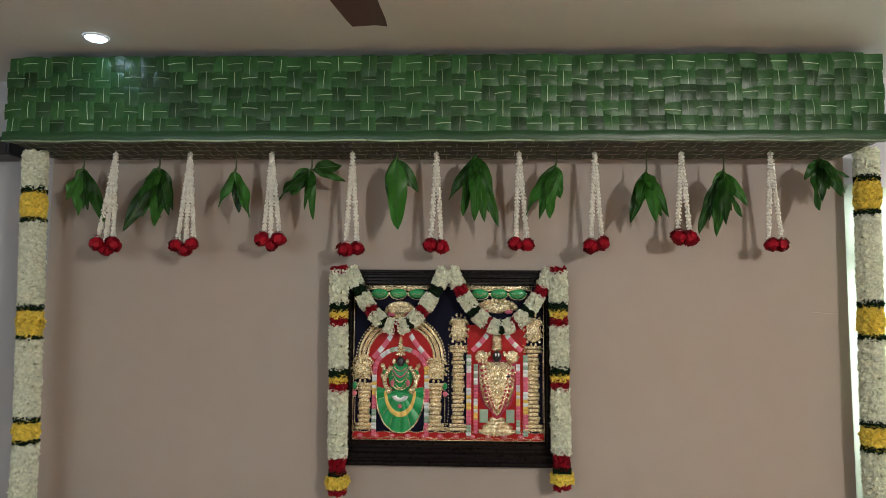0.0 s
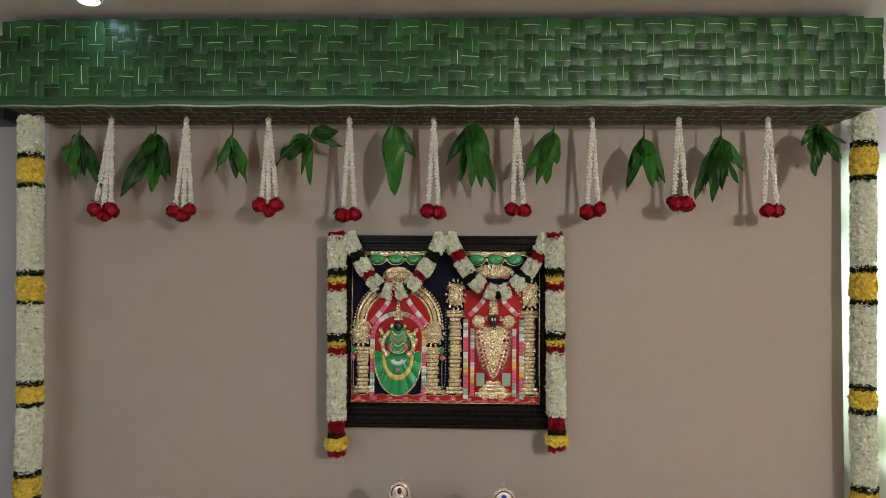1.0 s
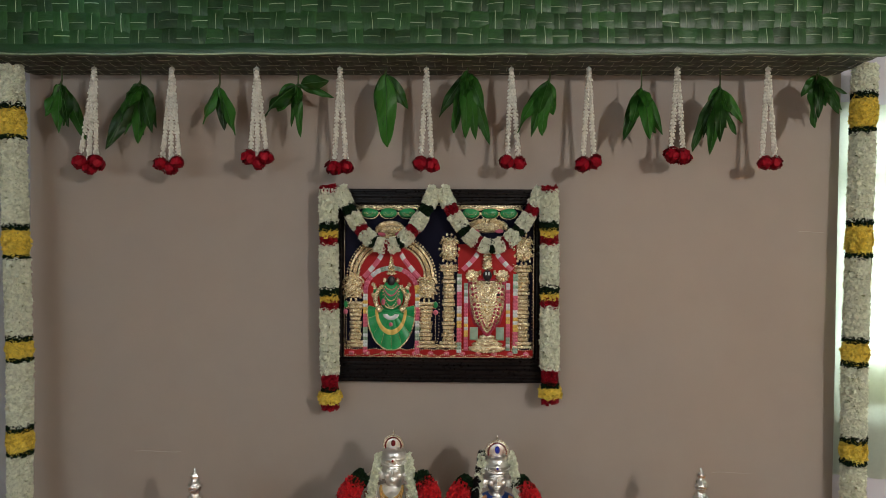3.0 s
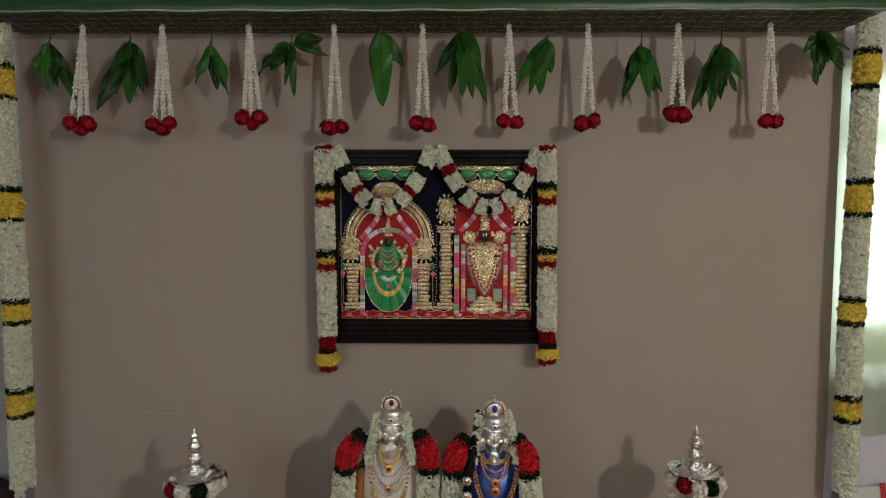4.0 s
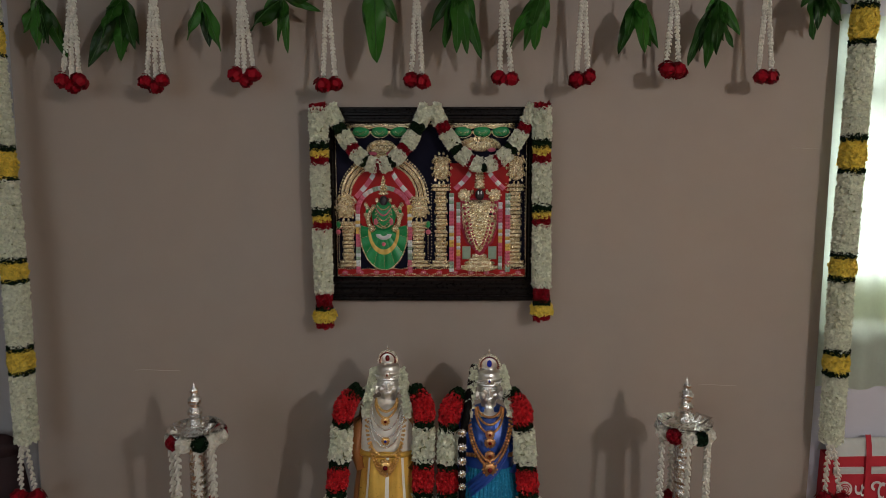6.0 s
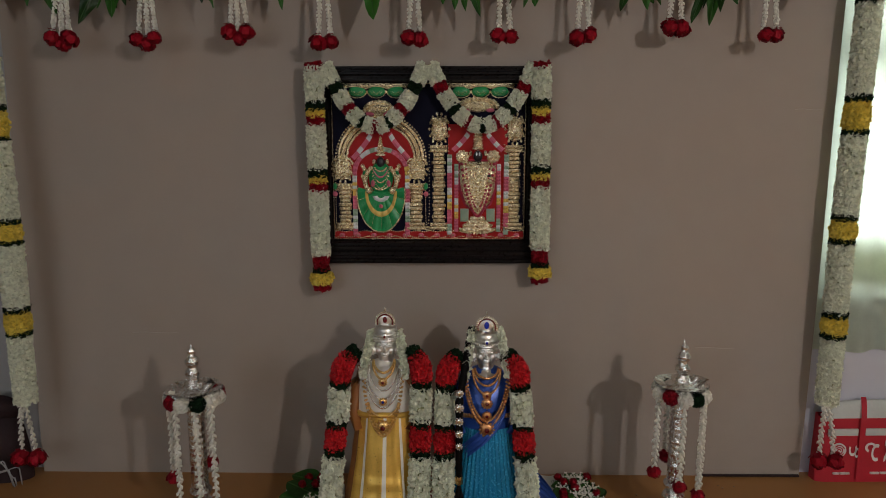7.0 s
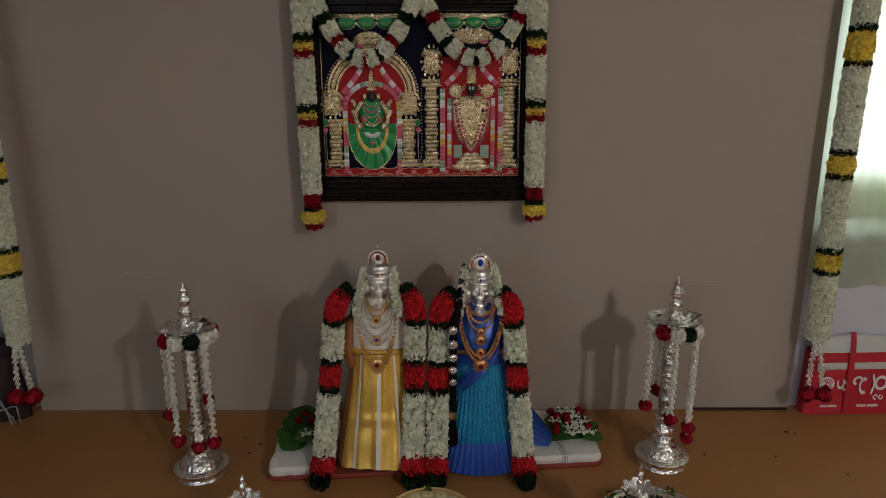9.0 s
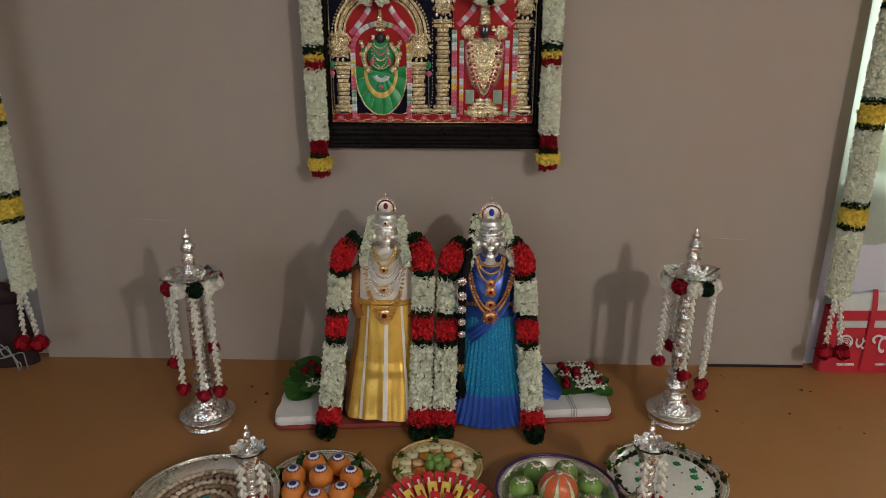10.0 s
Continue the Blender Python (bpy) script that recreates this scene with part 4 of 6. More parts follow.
bead(g, UR + 4.2, 24.6, 0.8, 0.021, 2, 0.6)
oval(g, UR, 31.9, 1.7, 2.1, 0.014, 2, 0.005)
for s in (-1, 1):
    bead(g, UR + 0.55 * s, 32.7, 0.34, 0.021, 4, 2.0)
for k in range(6):
    oval(g, UR, 34.8 + 1.15 * k, 2.2 - 0.10 * k, 0.75, 0.011, 1, 0.004, 14)
part("plain_shield_figure", g, (SAGE, GOLD, DARKP, MAGENTA, WHITEP), pic)
g = Geo()
for k, (w, v, h) in enumerate(((6.9, 3.9, 1.5), (6.0, 5.6, 1.2), (4.4, 7.0, 1.0), (3.0, 8.4, 1.1))):
    oval(g, UR, v, w, h, 0.009 + 0.001 * k, 0, 0.005, 24)
for k in range(17):
    a = math.pi * (1 + k / 16)
    bead(g, UR + 6.6 * math.cos(a), 4.4 + 1.9 * math.sin(a), 0.5, 0.013)
relief("round_base", g, GOLD)


# garlands over the frame
it = thing("picture_garland", "white, red and yellow flower garland hung over the picture frame", "garland")
z_of = lambda v: 1.663 - 0.001061 * v


def frame_side(x_top, x_low, shift):
    top, low_z = 1.645, z_of(812) + shift
    cuts = [("d", 26, 44), ("w", 40, 156), ("g", 154, 182), ("y", 182, 203), ("d", 202, 236), ("w", 234, 386), ("g", 384, 412), ("y", 411, 430), ("d", 429, 464),
            ("w", 460, 688), ("d", 686, 742), ("g", 738, 762), ("y", 758, 788), ("d", 786, 812)]
    blocks = [(k, z_of(a) + shift * a / 812, z_of(b) + shift * b / 812, 1.45 if k == "y" and a > 700 else 1.05 if a > 780 else 0.92 if a > 680 else 1.0) for k, a, b in cuts]
    garland(it, lambda s: (x_top + (x_low - x_top) * s, -0.092, top + (low_z - top) * s), column(top, low_z, blocks), 0.031, 1.0, 1.15)


frame_side(-0.424, -0.414, 0.0)
frame_side(0.402, 0.412, 0.028)


def swag(x0, x1, z0, dip, kinds):
    def way(s):
        f = 2 * s - 1
        return (x0 + (x1 - x0) * s, -0.078 - 0.012 * math.sin(s * math.pi), z0 - dip * (1 - abs(f) ** 2.0))
    cuts, s = [], 0.0
    step = [1.3 if c == "w" else 0.8 for c in kinds]
    for c, w in zip(kinds, step):
        e = s + w / sum(step)
        cuts.append((c, s, e, {"w": 1.08, "g": 0.78, "d": 0.9}[c]))
        s = e
    garland(it, way, cuts, 0.024, 0.95)


swag(-0.385, -0.020, 1.632, 0.220, "wgwdwgwdwgwdwgw")
swag(0.0, 0.380, 1.632, 0.220, "wdwgwdwgwdwgwdw")


# ---- cloths and dolls ----
TURN = 4.5
stack = thing("folded_cloth", "folded white cotton cloth with a dark red border on the floor", "cloth")
stack.matrix_basis = pose(0.055, -0.30, 0, 0, 0, TURN)


def soft_block(x0, x1, y0, y1, z0, z1, mi=0, geo=None):
    """A folded layer with rounded, slightly uneven edges."""
    geo = geo or Geo()
    cx, cy, hx, hy = (x0 + x1) / 2, (y0 + y1) / 2, (x1 - x0) / 2, (y1 - y0) / 2

    def fn(u, v):
        a, k = u * math.tau, 26.0
        s = (abs(math.cos(a)) ** k + abs(math.sin(a)) ** k) ** (-1 / k)
        inset = 0.0 if 0.2 < v < 0.8 else 0.004
        n = 0.006 * noise.noise((math.cos(a) * 4 + x0 * 9, math.sin(a) * 4, z0 * 60))
        return (cx + (hx - inset + n) * s * math.cos(a), cy + (hy - inset + n) * s * math.sin(a), z0 + (z1 - z0) * v + 0.3 * n * v)
    geo.grid(fn, 96, 6, mi, True)
    top = [fn(i / 96, 1) for i in range(96)]
    geo.add([(cx, cy, z1 + 0.001)] + top, [(0, i + 1, (i + 1) % 96 + 1) for i in range(96)], mi)
    return geo


g = soft_block(-0.605, 0.575, -0.185, 0.17, 0.001, 0.020)
part("border_layer", g, REDCLOTH, stack, "dark red woven border")
for k, (a, b) in enumerate(((-0.598, -0.375), (0.275, 0.570))):
    g = soft_block(a, b, -0.182, 0.165, 0.020, 0.052)
    part("cotton_layer", g, TOWEL, stack)
g = Geo()
for a, b in ((0.421, 0.424), (0.428, 0.434), (0.438, 0.441)):
    g.box(a, b, -0.1835, -0.1815, 0.023, 0.050, 0.0)
    g.box(a, b, -0.18, 0.12, 0.0525, 0.0535, 0.0)
part("grey_stripe", g, CABLE, stack, smooth=False)


BY = -0.365


def head(g, x, zc):
    """A plain silver mask-like head: oval face with soft features, ear discs, a banded cap and a short neck."""
    y = BY + 0.030
    g.blob((x, y, zc), (0.041, 0.040, 0.050), 26, 18, 0)
    g.blob((x, y - 0.030, zc - 0.026), (0.020, 0.014, 0.018), 14, 10, 0)      # chin
    g.blob((x, y - 0.039, zc - 0.003), (0.0055, 0.011, 0.016), 10, 8, 0)      # nose
    g.blob((x, y - 0.041, zc - 0.012), (0.0085, 0.008, 0.006), 10, 8, 0)
    g.blob((x, y - 0.042, zc - 0.0235), (0.0115, 0.005, 0.0032), 10, 6, 0)    # lips
    g.blob((x, y - 0.041, zc - 0.0285), (0.009, 0.005, 0.0030), 10, 6, 0)
    for s in (-1, 1):
        g.blob((x + s * 0.0195, y - 0.029, zc - 0.012), (0.013, 0.009, 0.013), 12, 8, 0)
        g.blob((x + s * 0.0160, y - 0.0355, zc + 0.006), (0.0095, 0.005, 0.0042), 12, 7, 0)
        g.tube([(x + s * (0.005 + 0.023 * f), y - 0.042 + 0.014 * f * f, zc + 0.0135 + 0.004 * math.sin(f * 2.6)) for f in [k / 6 for k in range(7)]], 0.0019, 6, 0)
        g.tube([(x + s * (0.006 + 0.020 * f), y - 0.0412 + 0.012 * f * f, zc + 0.0015 + 0.002 * math.sin(f * 3)) for f in [k / 6 for k in range(7)]], 0.0013, 5, 0)
        for r, h in ((0.0145, 0.0), (0.0105, -0.004), (0.0055, -0.008)):
            g.blob((x + s * 0.045, y - 0.024 + h, zc - 0.014), (r, 0.005, r), 16, 8, 0)
        for k in range(10):
            a = k * math.tau / 10
            g.blob((x + s * 0.045 + 0.0145 * math.cos(a), y - 0.026, zc - 0.014 + 0.0145 * math.sin(a)), 0.0026, 6, 4, 0)
    g.lathe([(0.041, zc + 0.020), (0.046, zc + 0.022), (0.047, zc + 0.027), (0.043, zc + 0.030), (0.042, zc + 0.040), (0.046, zc + 0.043), (0.046, zc + 0.048), (0.041, zc + 0.051), (0.039, zc + 0.062),
             (0.034, zc + 0.071), (0.0, zc + 0.078)], (x, y), 28, 0)
    for k in range(15):
        a = math.pi * (1.06 + 0.88 * k / 14)
        g.blob((x + 0.0475 * math.cos(a), y + 0.0475 * math.sin(a), zc + 0.0345), (0.0034, 0.0034, 0.0046), 7, 5, 0)
    g.slab(ring(x, zc + 0.044, 0.011, 0.012, 12), y - 0.043, y - 0.050, 0, 0.003)
    g.blob((x, y - 0.052, zc + 0.044), (0.0045, 0.003, 0.005), 8, 5, 5)
    g.lathe([(0.060, zc - 0.080), (0.040, zc - 0.070), (0.028, zc - 0.058), (0.026, zc - 0.046), (0.030, zc - 0.030)], (x, y), 20, 0)


def crown(g, x, z, y, gold, gem, size):
    def fn(u, v):
        a = math.pi * (u * 1.16 - 0.08)
        r = (0.024 + 0.018 * v) * size
        return (x + r * math.cos(a), y - 0.008 * math.sin(v * math.pi), z + 1.05 * r * math.sin(a))
    g.grid(fn, 20, 4, gold)
    for k in range(19):
        a = math.pi * (k / 18 * 1.16 - 0.08)
        g.blob((x + 0.0415 * size * math.cos(a), y - 0.004, z + 0.0435 * size * math.sin(a)), 0.0040, 6, 4, gold)
        g.blob((x + 0.033 * size * math.cos(a), y - 0.009, z + 0.035 * size * math.sin(a)), 0.0030, 6, 4, 6)
    g.slab(ring(x, z + 0.006, 0.028 * size, 0.026 * size, 14), y + 0.006, y - 0.002, 0, 0.002)
    g.blob((x, y - 0.008, z + 0.008), (0.010 * size, 0.006, 0.014 * size), 10, 6, gem)
    g.blob((x, y, z + 0.054 * size), (0.004, 0.004, 0.009), 6, 5, gold)


def arm(g, x, s, z, mi):
    g.tube([(x + s * 0.075, BY, z), (x + s * 0.108, BY, z - 0.05), (x + s * 0.112, BY - 0.02, z - 0.14), (x + s * 0.085, BY - 0.045, z - 0.2)], [0.026, 0.026, 0.022, 0.018], 8, mi)



def torso(g, x, z0, z1, w0, w1, mi, depth=0.055):
    def fn(u, v):
        a = u * math.tau
        w = w0 + (w1 - w0) * v
        if v > 0.8:
            w *= 1 - 0.8 * ((v - 0.8) / 0.2) ** 1.5
        return (x + w * math.cos(a), BY + 0.045 * max(0, v - 0.3) + depth * math.sin(a) * (1 - 0.5 * max(0, v - 0.6) / 0.4), z0 + (z1 - z0) * v)
    g.grid(fn, 28, 12, mi, True)


# the first doll: silver head, white and gold silk
DX1, DX2 = -0.153, 0.199
g = Geo()
head(g, DX1 + 0.003, 0.655)
crown(g, DX1 + 0.002, 0.741, BY + 0.02, 4, 5, 0.80)
torso(g, DX1, 0.38, 0.605, 0.094, 0.100, 2)
g.blob((DX1, BY + 0.034, 0.570), (0.070, 0.046, 0.036), 16, 9, 2)
arm(g, DX1, -1, 0.575, 3)
arm(g, DX1, 1, 0.575, 3)


def dhoti(u, v):
    """A flat-fronted wrap with straight folds, tucked once across."""
    a = u * math.tau + math.pi / 2
    w, d = 0.136 - 0.044 * v, 0.110 - 0.050 * v
    k = (abs(math.cos(a)) ** 3.4 + abs(math.sin(a)) ** 3.4) ** (-1 / 3.4)
    ripple = 0.0022 * math.sin(u * 90) * (1 - 0.6 * v) + 0.006 * math.sin(u * 26 + 2 * v) + 0.003 * noise.noise((u * 30, v * 5, 1.7))
    tuck = 0.006 * max(0.0, 1 - abs(v - 0.42) / 0.05) + 0.060 * max(0.0, 0.42 - v)
    return (DX1 - 0.006 * (1 - v) + (w + ripple) * k * math.cos(a), BY - 0.03 * (1 - v) + (d + ripple + tuck) * k * math.sin(a), 0.046 + 0.382 * v + 0.004 * math.sin(a * 3) * (v < 0.03))


def dhoti_paint(u, v):
    a = u * math.tau + math.pi / 2
    k = math.cos(a) * (abs(math.cos(a)) ** 3.4 + abs(math.sin(a)) ** 3.4) ** (-1 / 3.4)
    if math.sin(a) < 0.1 and (abs(k + 0.60) < 0.055 or abs(k - 0.05) < 0.055 or abs(k - 0.62) < 0.045):
        return 2
    return 3 if k < -0.90 or k > 0.94 else 1


g.grid(dhoti, 216, 30, 1, True, dhoti_paint)
g.tube([(DX1 + 0.097 * math.cos(a), BY + 0.066 * math.sin(a), 0.432 + 0.004 * math.sin(a * 3)) for a in [math.tau * k / 20 for k in range(21)]], 0.010, 6, 1)
solo("silver_headed_doll", g, (MASK, SILK_GOLD, SILK_WHITE, SILK_RUST, PALEGOLD, RUBY, RUBY),
     "plain silver-headed doll in gold and white striped silk", "doll")

# the second doll: blue blouse, pleated teal skirt, fanned cloth end
g = Geo()
head(g, DX2, 0.634)
crown(g, DX2 + 0.001, 0.722, BY + 0.02, 4, 5, 0.92)
torso(g, DX2, 0.345, 0.580, 0.080, 0.098, 2)
g.blob((DX2, BY + 0.034, 0.548), (0.068, 0.046, 0.036), 16, 9, 2)
arm(g, DX2, -1, 0.56, 2)
arm(g, DX2, 1, 0.56, 2)


def skirt(u, v):
    a = u * math.tau + math.pi / 2
    w = 0.164 - 0.082 * v ** 0.65
    pleat = 0.0085 * abs(math.sin(u * 132)) * (1 - 0.55 * v) * (1.25 if math.sin(a) < 0 else 0.4)
    return (DX2 + 0.004 + (w + pleat) * math.cos(a), BY - 0.03 * (1 - v) + (0.125 - 0.07 * v + pleat) * math.sin(a), 0.022 + 0.358 * v)


g.grid(skirt, 380, 14, 1, True, lambda u, v: 2 if v < 0.26 else 1)


def sash(u, v):
    a = math.pi * (1.10 + 0.75 * u)
    z = 0.245 + 0.20 * u + 0.055 * v + 0.004 * math.sin(v * 20)
    w = 0.094 - 0.018 * u
    return (DX2 + w * math.cos(a), BY + (0.083 - 0.012 * v) * math.sin(a) - 0.006 - 0.002 * math.sin(v * 19), z)


g.grid(sash, 24, 14, 2)


g.grid(lambda u, v: (DX2 + 0.075 + v * (0.178 + 0.01 * math.sin(u * 3)), BY - 0.02 + 0.008 * math.sin(u * 40 + v * 4), 0.056 + u * (0.215 - 0.16 * v * v)), 34, 8, 2)
solo("silver_headed_doll", g, (MASK, SILK_TEAL, SILK_BLUE, SILK_RUST, PALEGOLD, SAPPHIRE, RUBY),
     "plain silver-headed doll in pleated teal and blue silk", "doll")


def chain(parent, x, w, z0, z1, y, r, name="chain"):
    """Beads that hang in a pointed loop, with a pendant."""
    g = Geo()
    n = 44
    for k in range(n + 1):
        f = k / n * 2 - 1
        xx = x + w * math.sin(f * 1.45) / math.sin(1.45)
        z = z1 + (z0 - z1) * abs(f) ** 1.7
        yy = y + 0.03 * max(0, (z - 0.535)) / 0.08 + 0.018 * f * f
        g.blob((xx, yy, z), r, 6, 4)
    part(name, g, parent["m"] and JEWEL_GOLD if parent["m"] == 1 else ROSE_GOLD if parent["m"] == 2 else SILVER, parent)
    return g


def necklace(label, x, mkind, loops, pend):
    it = thing("necklace", label, "necklace", "necklaces on the dolls")
    it["m"] = mkind
    for w, z0, z1, y, r in loops:
        chain(it, x, w, z0, z1, y, r)
    for z, y, r in pend:
        g = Geo()
        g.blob((x, y, z), (r, r * 0.35, r), 14, 8)
        for k in range(12):
            a = k * math.tau / 12
            g.blob((x + r * 1.05 * math.cos(a), y, z + r * 1.05 * math.sin(a)), r * 0.24, 6, 4)
        g.blob((x, y - r * 0.4, z), (r * 0.4, r * 0.15, r * 0.4), 8, 5, 1)
        part("pendant", g, (JEWEL_GOLD if mkind != 2 else ROSE_GOLD, SAPPHIRE if mkind == 3 else RUBY), it)
    del it["m"]


NF = BY - 0.066
UP1, UP2 = 0.047, 0.040
for label, x, kind, up, loops, pend in (
    ("fine gold chain with a round pendant on the first doll", DX1, 1, UP1, [(0.036, 0.566, 0.532, NF + 0.006, 0.0046), (0.038, 0.560, 0.512, NF + 0.004, 0.0042)], [(0.506, NF, 0.013)]),
    ("silver stone-set chain lying over white silk", DX1, 3, UP1, [(0.058, 0.545, 0.445, NF, 0.0038), (0.064, 0.548, 0.415, NF - 0.002, 0.0038), (0.050, 0.55, 0.475, NF + 0.002, 0.0034)], [(0.438, NF - 0.004, 0.012)]),
    ("long gold chain with an oval pendant over a belt", DX1, 1, UP1, [(0.070, 0.560, 0.318, NF - 0.012, 0.0048), (0.064, 0.545, 0.338, NF - 0.010, 0.0036), (0.052, 0.425, 0.385, NF - 0.004, 0.0055)], [(0.352, NF - 0.016, 0.022)]),
    ("short broad gold necklace on blue silk", DX2, 2, UP2, [(0.040, 0.548, 0.522, NF + 0.005, 0.0045), (0.044, 0.545, 0.500, NF + 0.003, 0.0042), (0.048, 0.545, 0.470, NF + 0.002, 0.0045)], [(0.468, NF, 0.013), (0.440, NF - 0.003, 0.016)]),
    ("long heavy gold necklace with a round pendant", DX2, 2, UP2, [(0.078, 0.550, 0.360, NF - 0.008, 0.0062), (0.070, 0.550, 0.378, NF - 0.007, 0.0052)], [(0.398, NF - 0.008, 0.014), (0.352, NF - 0.014, 0.022)])):
    necklace(label, x, kind, [(w, z0 + up, z1 + up, y, r) for w, z0, z1, y, r in loops], [(z + up, y, r) for z, y, r in pend])
it = thing("waist_belt", "dull gold belt round the blue-dressed doll", "belt")
g = Geo()
for k in range(40):
    a = math.tau * k / 40
    g.blob((DX2 + 0.084 * math.cos(a), BY + 0.064 * math.sin(a), 0.425 + 0.004 * math.sin(a * 5)), (0.006, 0.006, 0.009), 6, 4)
part("link_row", g, ROSE_GOLD, it)

it = thing("braid", "black hair braid with round silver ornaments and a tassel", "braid")
g = Geo()
bx = lambda f: DX2 - 0.048 - 0.046 * min(1, f * 2.4)
g.tube([(bx(k / 30), BY + 0.045 - 0.150 * min(1, k / 12), 0.715 - 0.50 * k / 30) for k in range(31)], [0.0135 + 0.003 * (k % 2) - 0.004 * k / 30 for k in range(31)], 8)
part("hair", g, HAIR, it)
for z, r in ((0.535, 0.014), (0.485, 0.015), (0.438, 0.014), (0.394, 0.013), (0.350, 0.012)):
    g = Geo()
    y = BY - 0.122
    g.blob((bx(1), y, z), (r * 0.8, 0.005, r * 0.8), 12, 6)
    for k in range(9):
        a = k * math.tau / 9
        g.blob((bx(1) + r * 0.85 * math.cos(a), y, z + r * 0.85 * math.sin(a)), r * 0.28, 6, 4)
    g.blob((bx(1), y - 0.005, z), r * 0.3, 6, 4, 1)
    part("ornament", g, (POLISHED, JEWEL_GOLD), it)
g = Geo()
for k in range(60):
    a, r = rng.random() * math.tau, rng.random() ** 0.5
    g.tube([(bx(1), BY - 0.105, 0.215), (bx(1) + 0.014 * r * math.cos(a), BY - 0.110 + 0.012 * r * math.sin(a), 0.17), (bx(1) + 0.024 * r * math.cos(a), BY - 0.116 + 0.02 * r * math.sin(a), 0.118)], [0.003, 0.003, 0.0015], 4)
tas = part("tassel", g, HAIR, it, "black thread tassel")
g = Geo()
g.lathe([(0.008, 0.245), (0.012, 0.235), (0.014, 0.212), (0.010, 0.208)], (bx(1), BY - 0.105), 12)
part("cap", g, JEWEL_GOLD, tas)

# jasmine beside the faces
for cx, zt, zl, wide in ((DX1 + 0.003, 0.705, 0.575, 0.047), (DX2, 0.710, 0.570, 0.047)):
    for s in (-1, 1):
        it = thing("hair_flower_string", "short thick jasmine string beside the silver head", "flower string", "jasmine beside the heads")
        g = Geo()
        for k in range(300):
            f = k / 299
            p = (cx + s * (wide * (1.0 + 0.55 * f)), BY + 0.030 - 0.085 * f, zt + (zl - zt) * f)
            g.floret(Vector(p) + Vector((rng.uniform(-1, 1), rng.uniform(-1, 1), rng.uniform(-1, 1))) * 0.0105, (rng.uniform(-1, 1) + s * 0.4, -1, rng.uniform(-0.8, 0.8)), 0.0105, 5)
        part("blossom_rope", g, TUBEROSE, it)
it = thing("shoulder_flower_string", "jasmine string behind the shoulders of the first doll", "flower string")
g = Geo()
for k in range(70):
    f = k / 69 * 2 - 1
    g.floret((DX1 + 0.13 * f, BY + 0.035, 0.64 - 0.03 * f * f + rng.uniform(-0.008, 0.008)), (rng.uniform(-1, 1), -0.7, 1), 0.015, 5)
part("blossom_rope", g, JASMINE, it)


# long garlands that hang from the shoulders
def doll_garland(label, x, xl, xr, zt, low_xl, low_xr):
    it = thing("doll_garland", label, "garland", "garlands on the dolls")
    for a, b in ((xl, low_xl), (xr, low_xr)):
        def way(s):
            z = max(0.032, zt + (0.012 - zt) * s)
            fore = 0.38 * max(0.0, s - 0.90)
            top = max(0.0, 1 - s / 0.12)
            return (a + (b - a) * s + (x - a) * 0.30 * top ** 2, BY - 0.070 + 0.02 * (1 - s) - 0.125 * max(0, s - 0.25) ** 1.2 + 0.05 * top ** 1.5 - fore, z - 0.012 * top ** 2)
        blocks = (("g", 0.0, 0.055, 0.85), ("r", 0.03, 0.15, 1.02), ("g", 0.145, 0.190, 0.92), ("w", 0.185, 0.365, 1.0), ("g", 0.36, 0.405, 0.9), ("r", 0.40, 0.515, 1.02),
                  ("g", 0.51, 0.555, 0.9), ("w", 0.55, 0.875, 1.0), ("d", 0.865, 0.91, 0.9), ("r", 0.895, 0.968, 1.22), ("g", 0.955, 1.0, 1.0))
        garland(it, way, blocks, 0.032, 1.0, 1.3)
        g = Geo()
        end = Vector(way(1.0))
        for k in range(46):
            d = Vector((rng.uniform(-1, 1), rng.uniform(-1.0, 0.1), rng.uniform(-0.5, 0.7))).normalized()
            g.floret(end + d * rng.uniform(0.010, 0.027) + Vector((0, 0, -0.004)), d, 0.018, 5)
        part("leaf_tip", g, BAND, it)


doll_garland("red carnation and white flower garland on the gold-dressed doll", DX1, -0.290, -0.020, 0.652, -0.345, -0.034)
doll_garland("red carnation and white flower garland on the blue-dressed doll", DX2, 0.064, 0.304, 0.640, 0.046, 0.350)


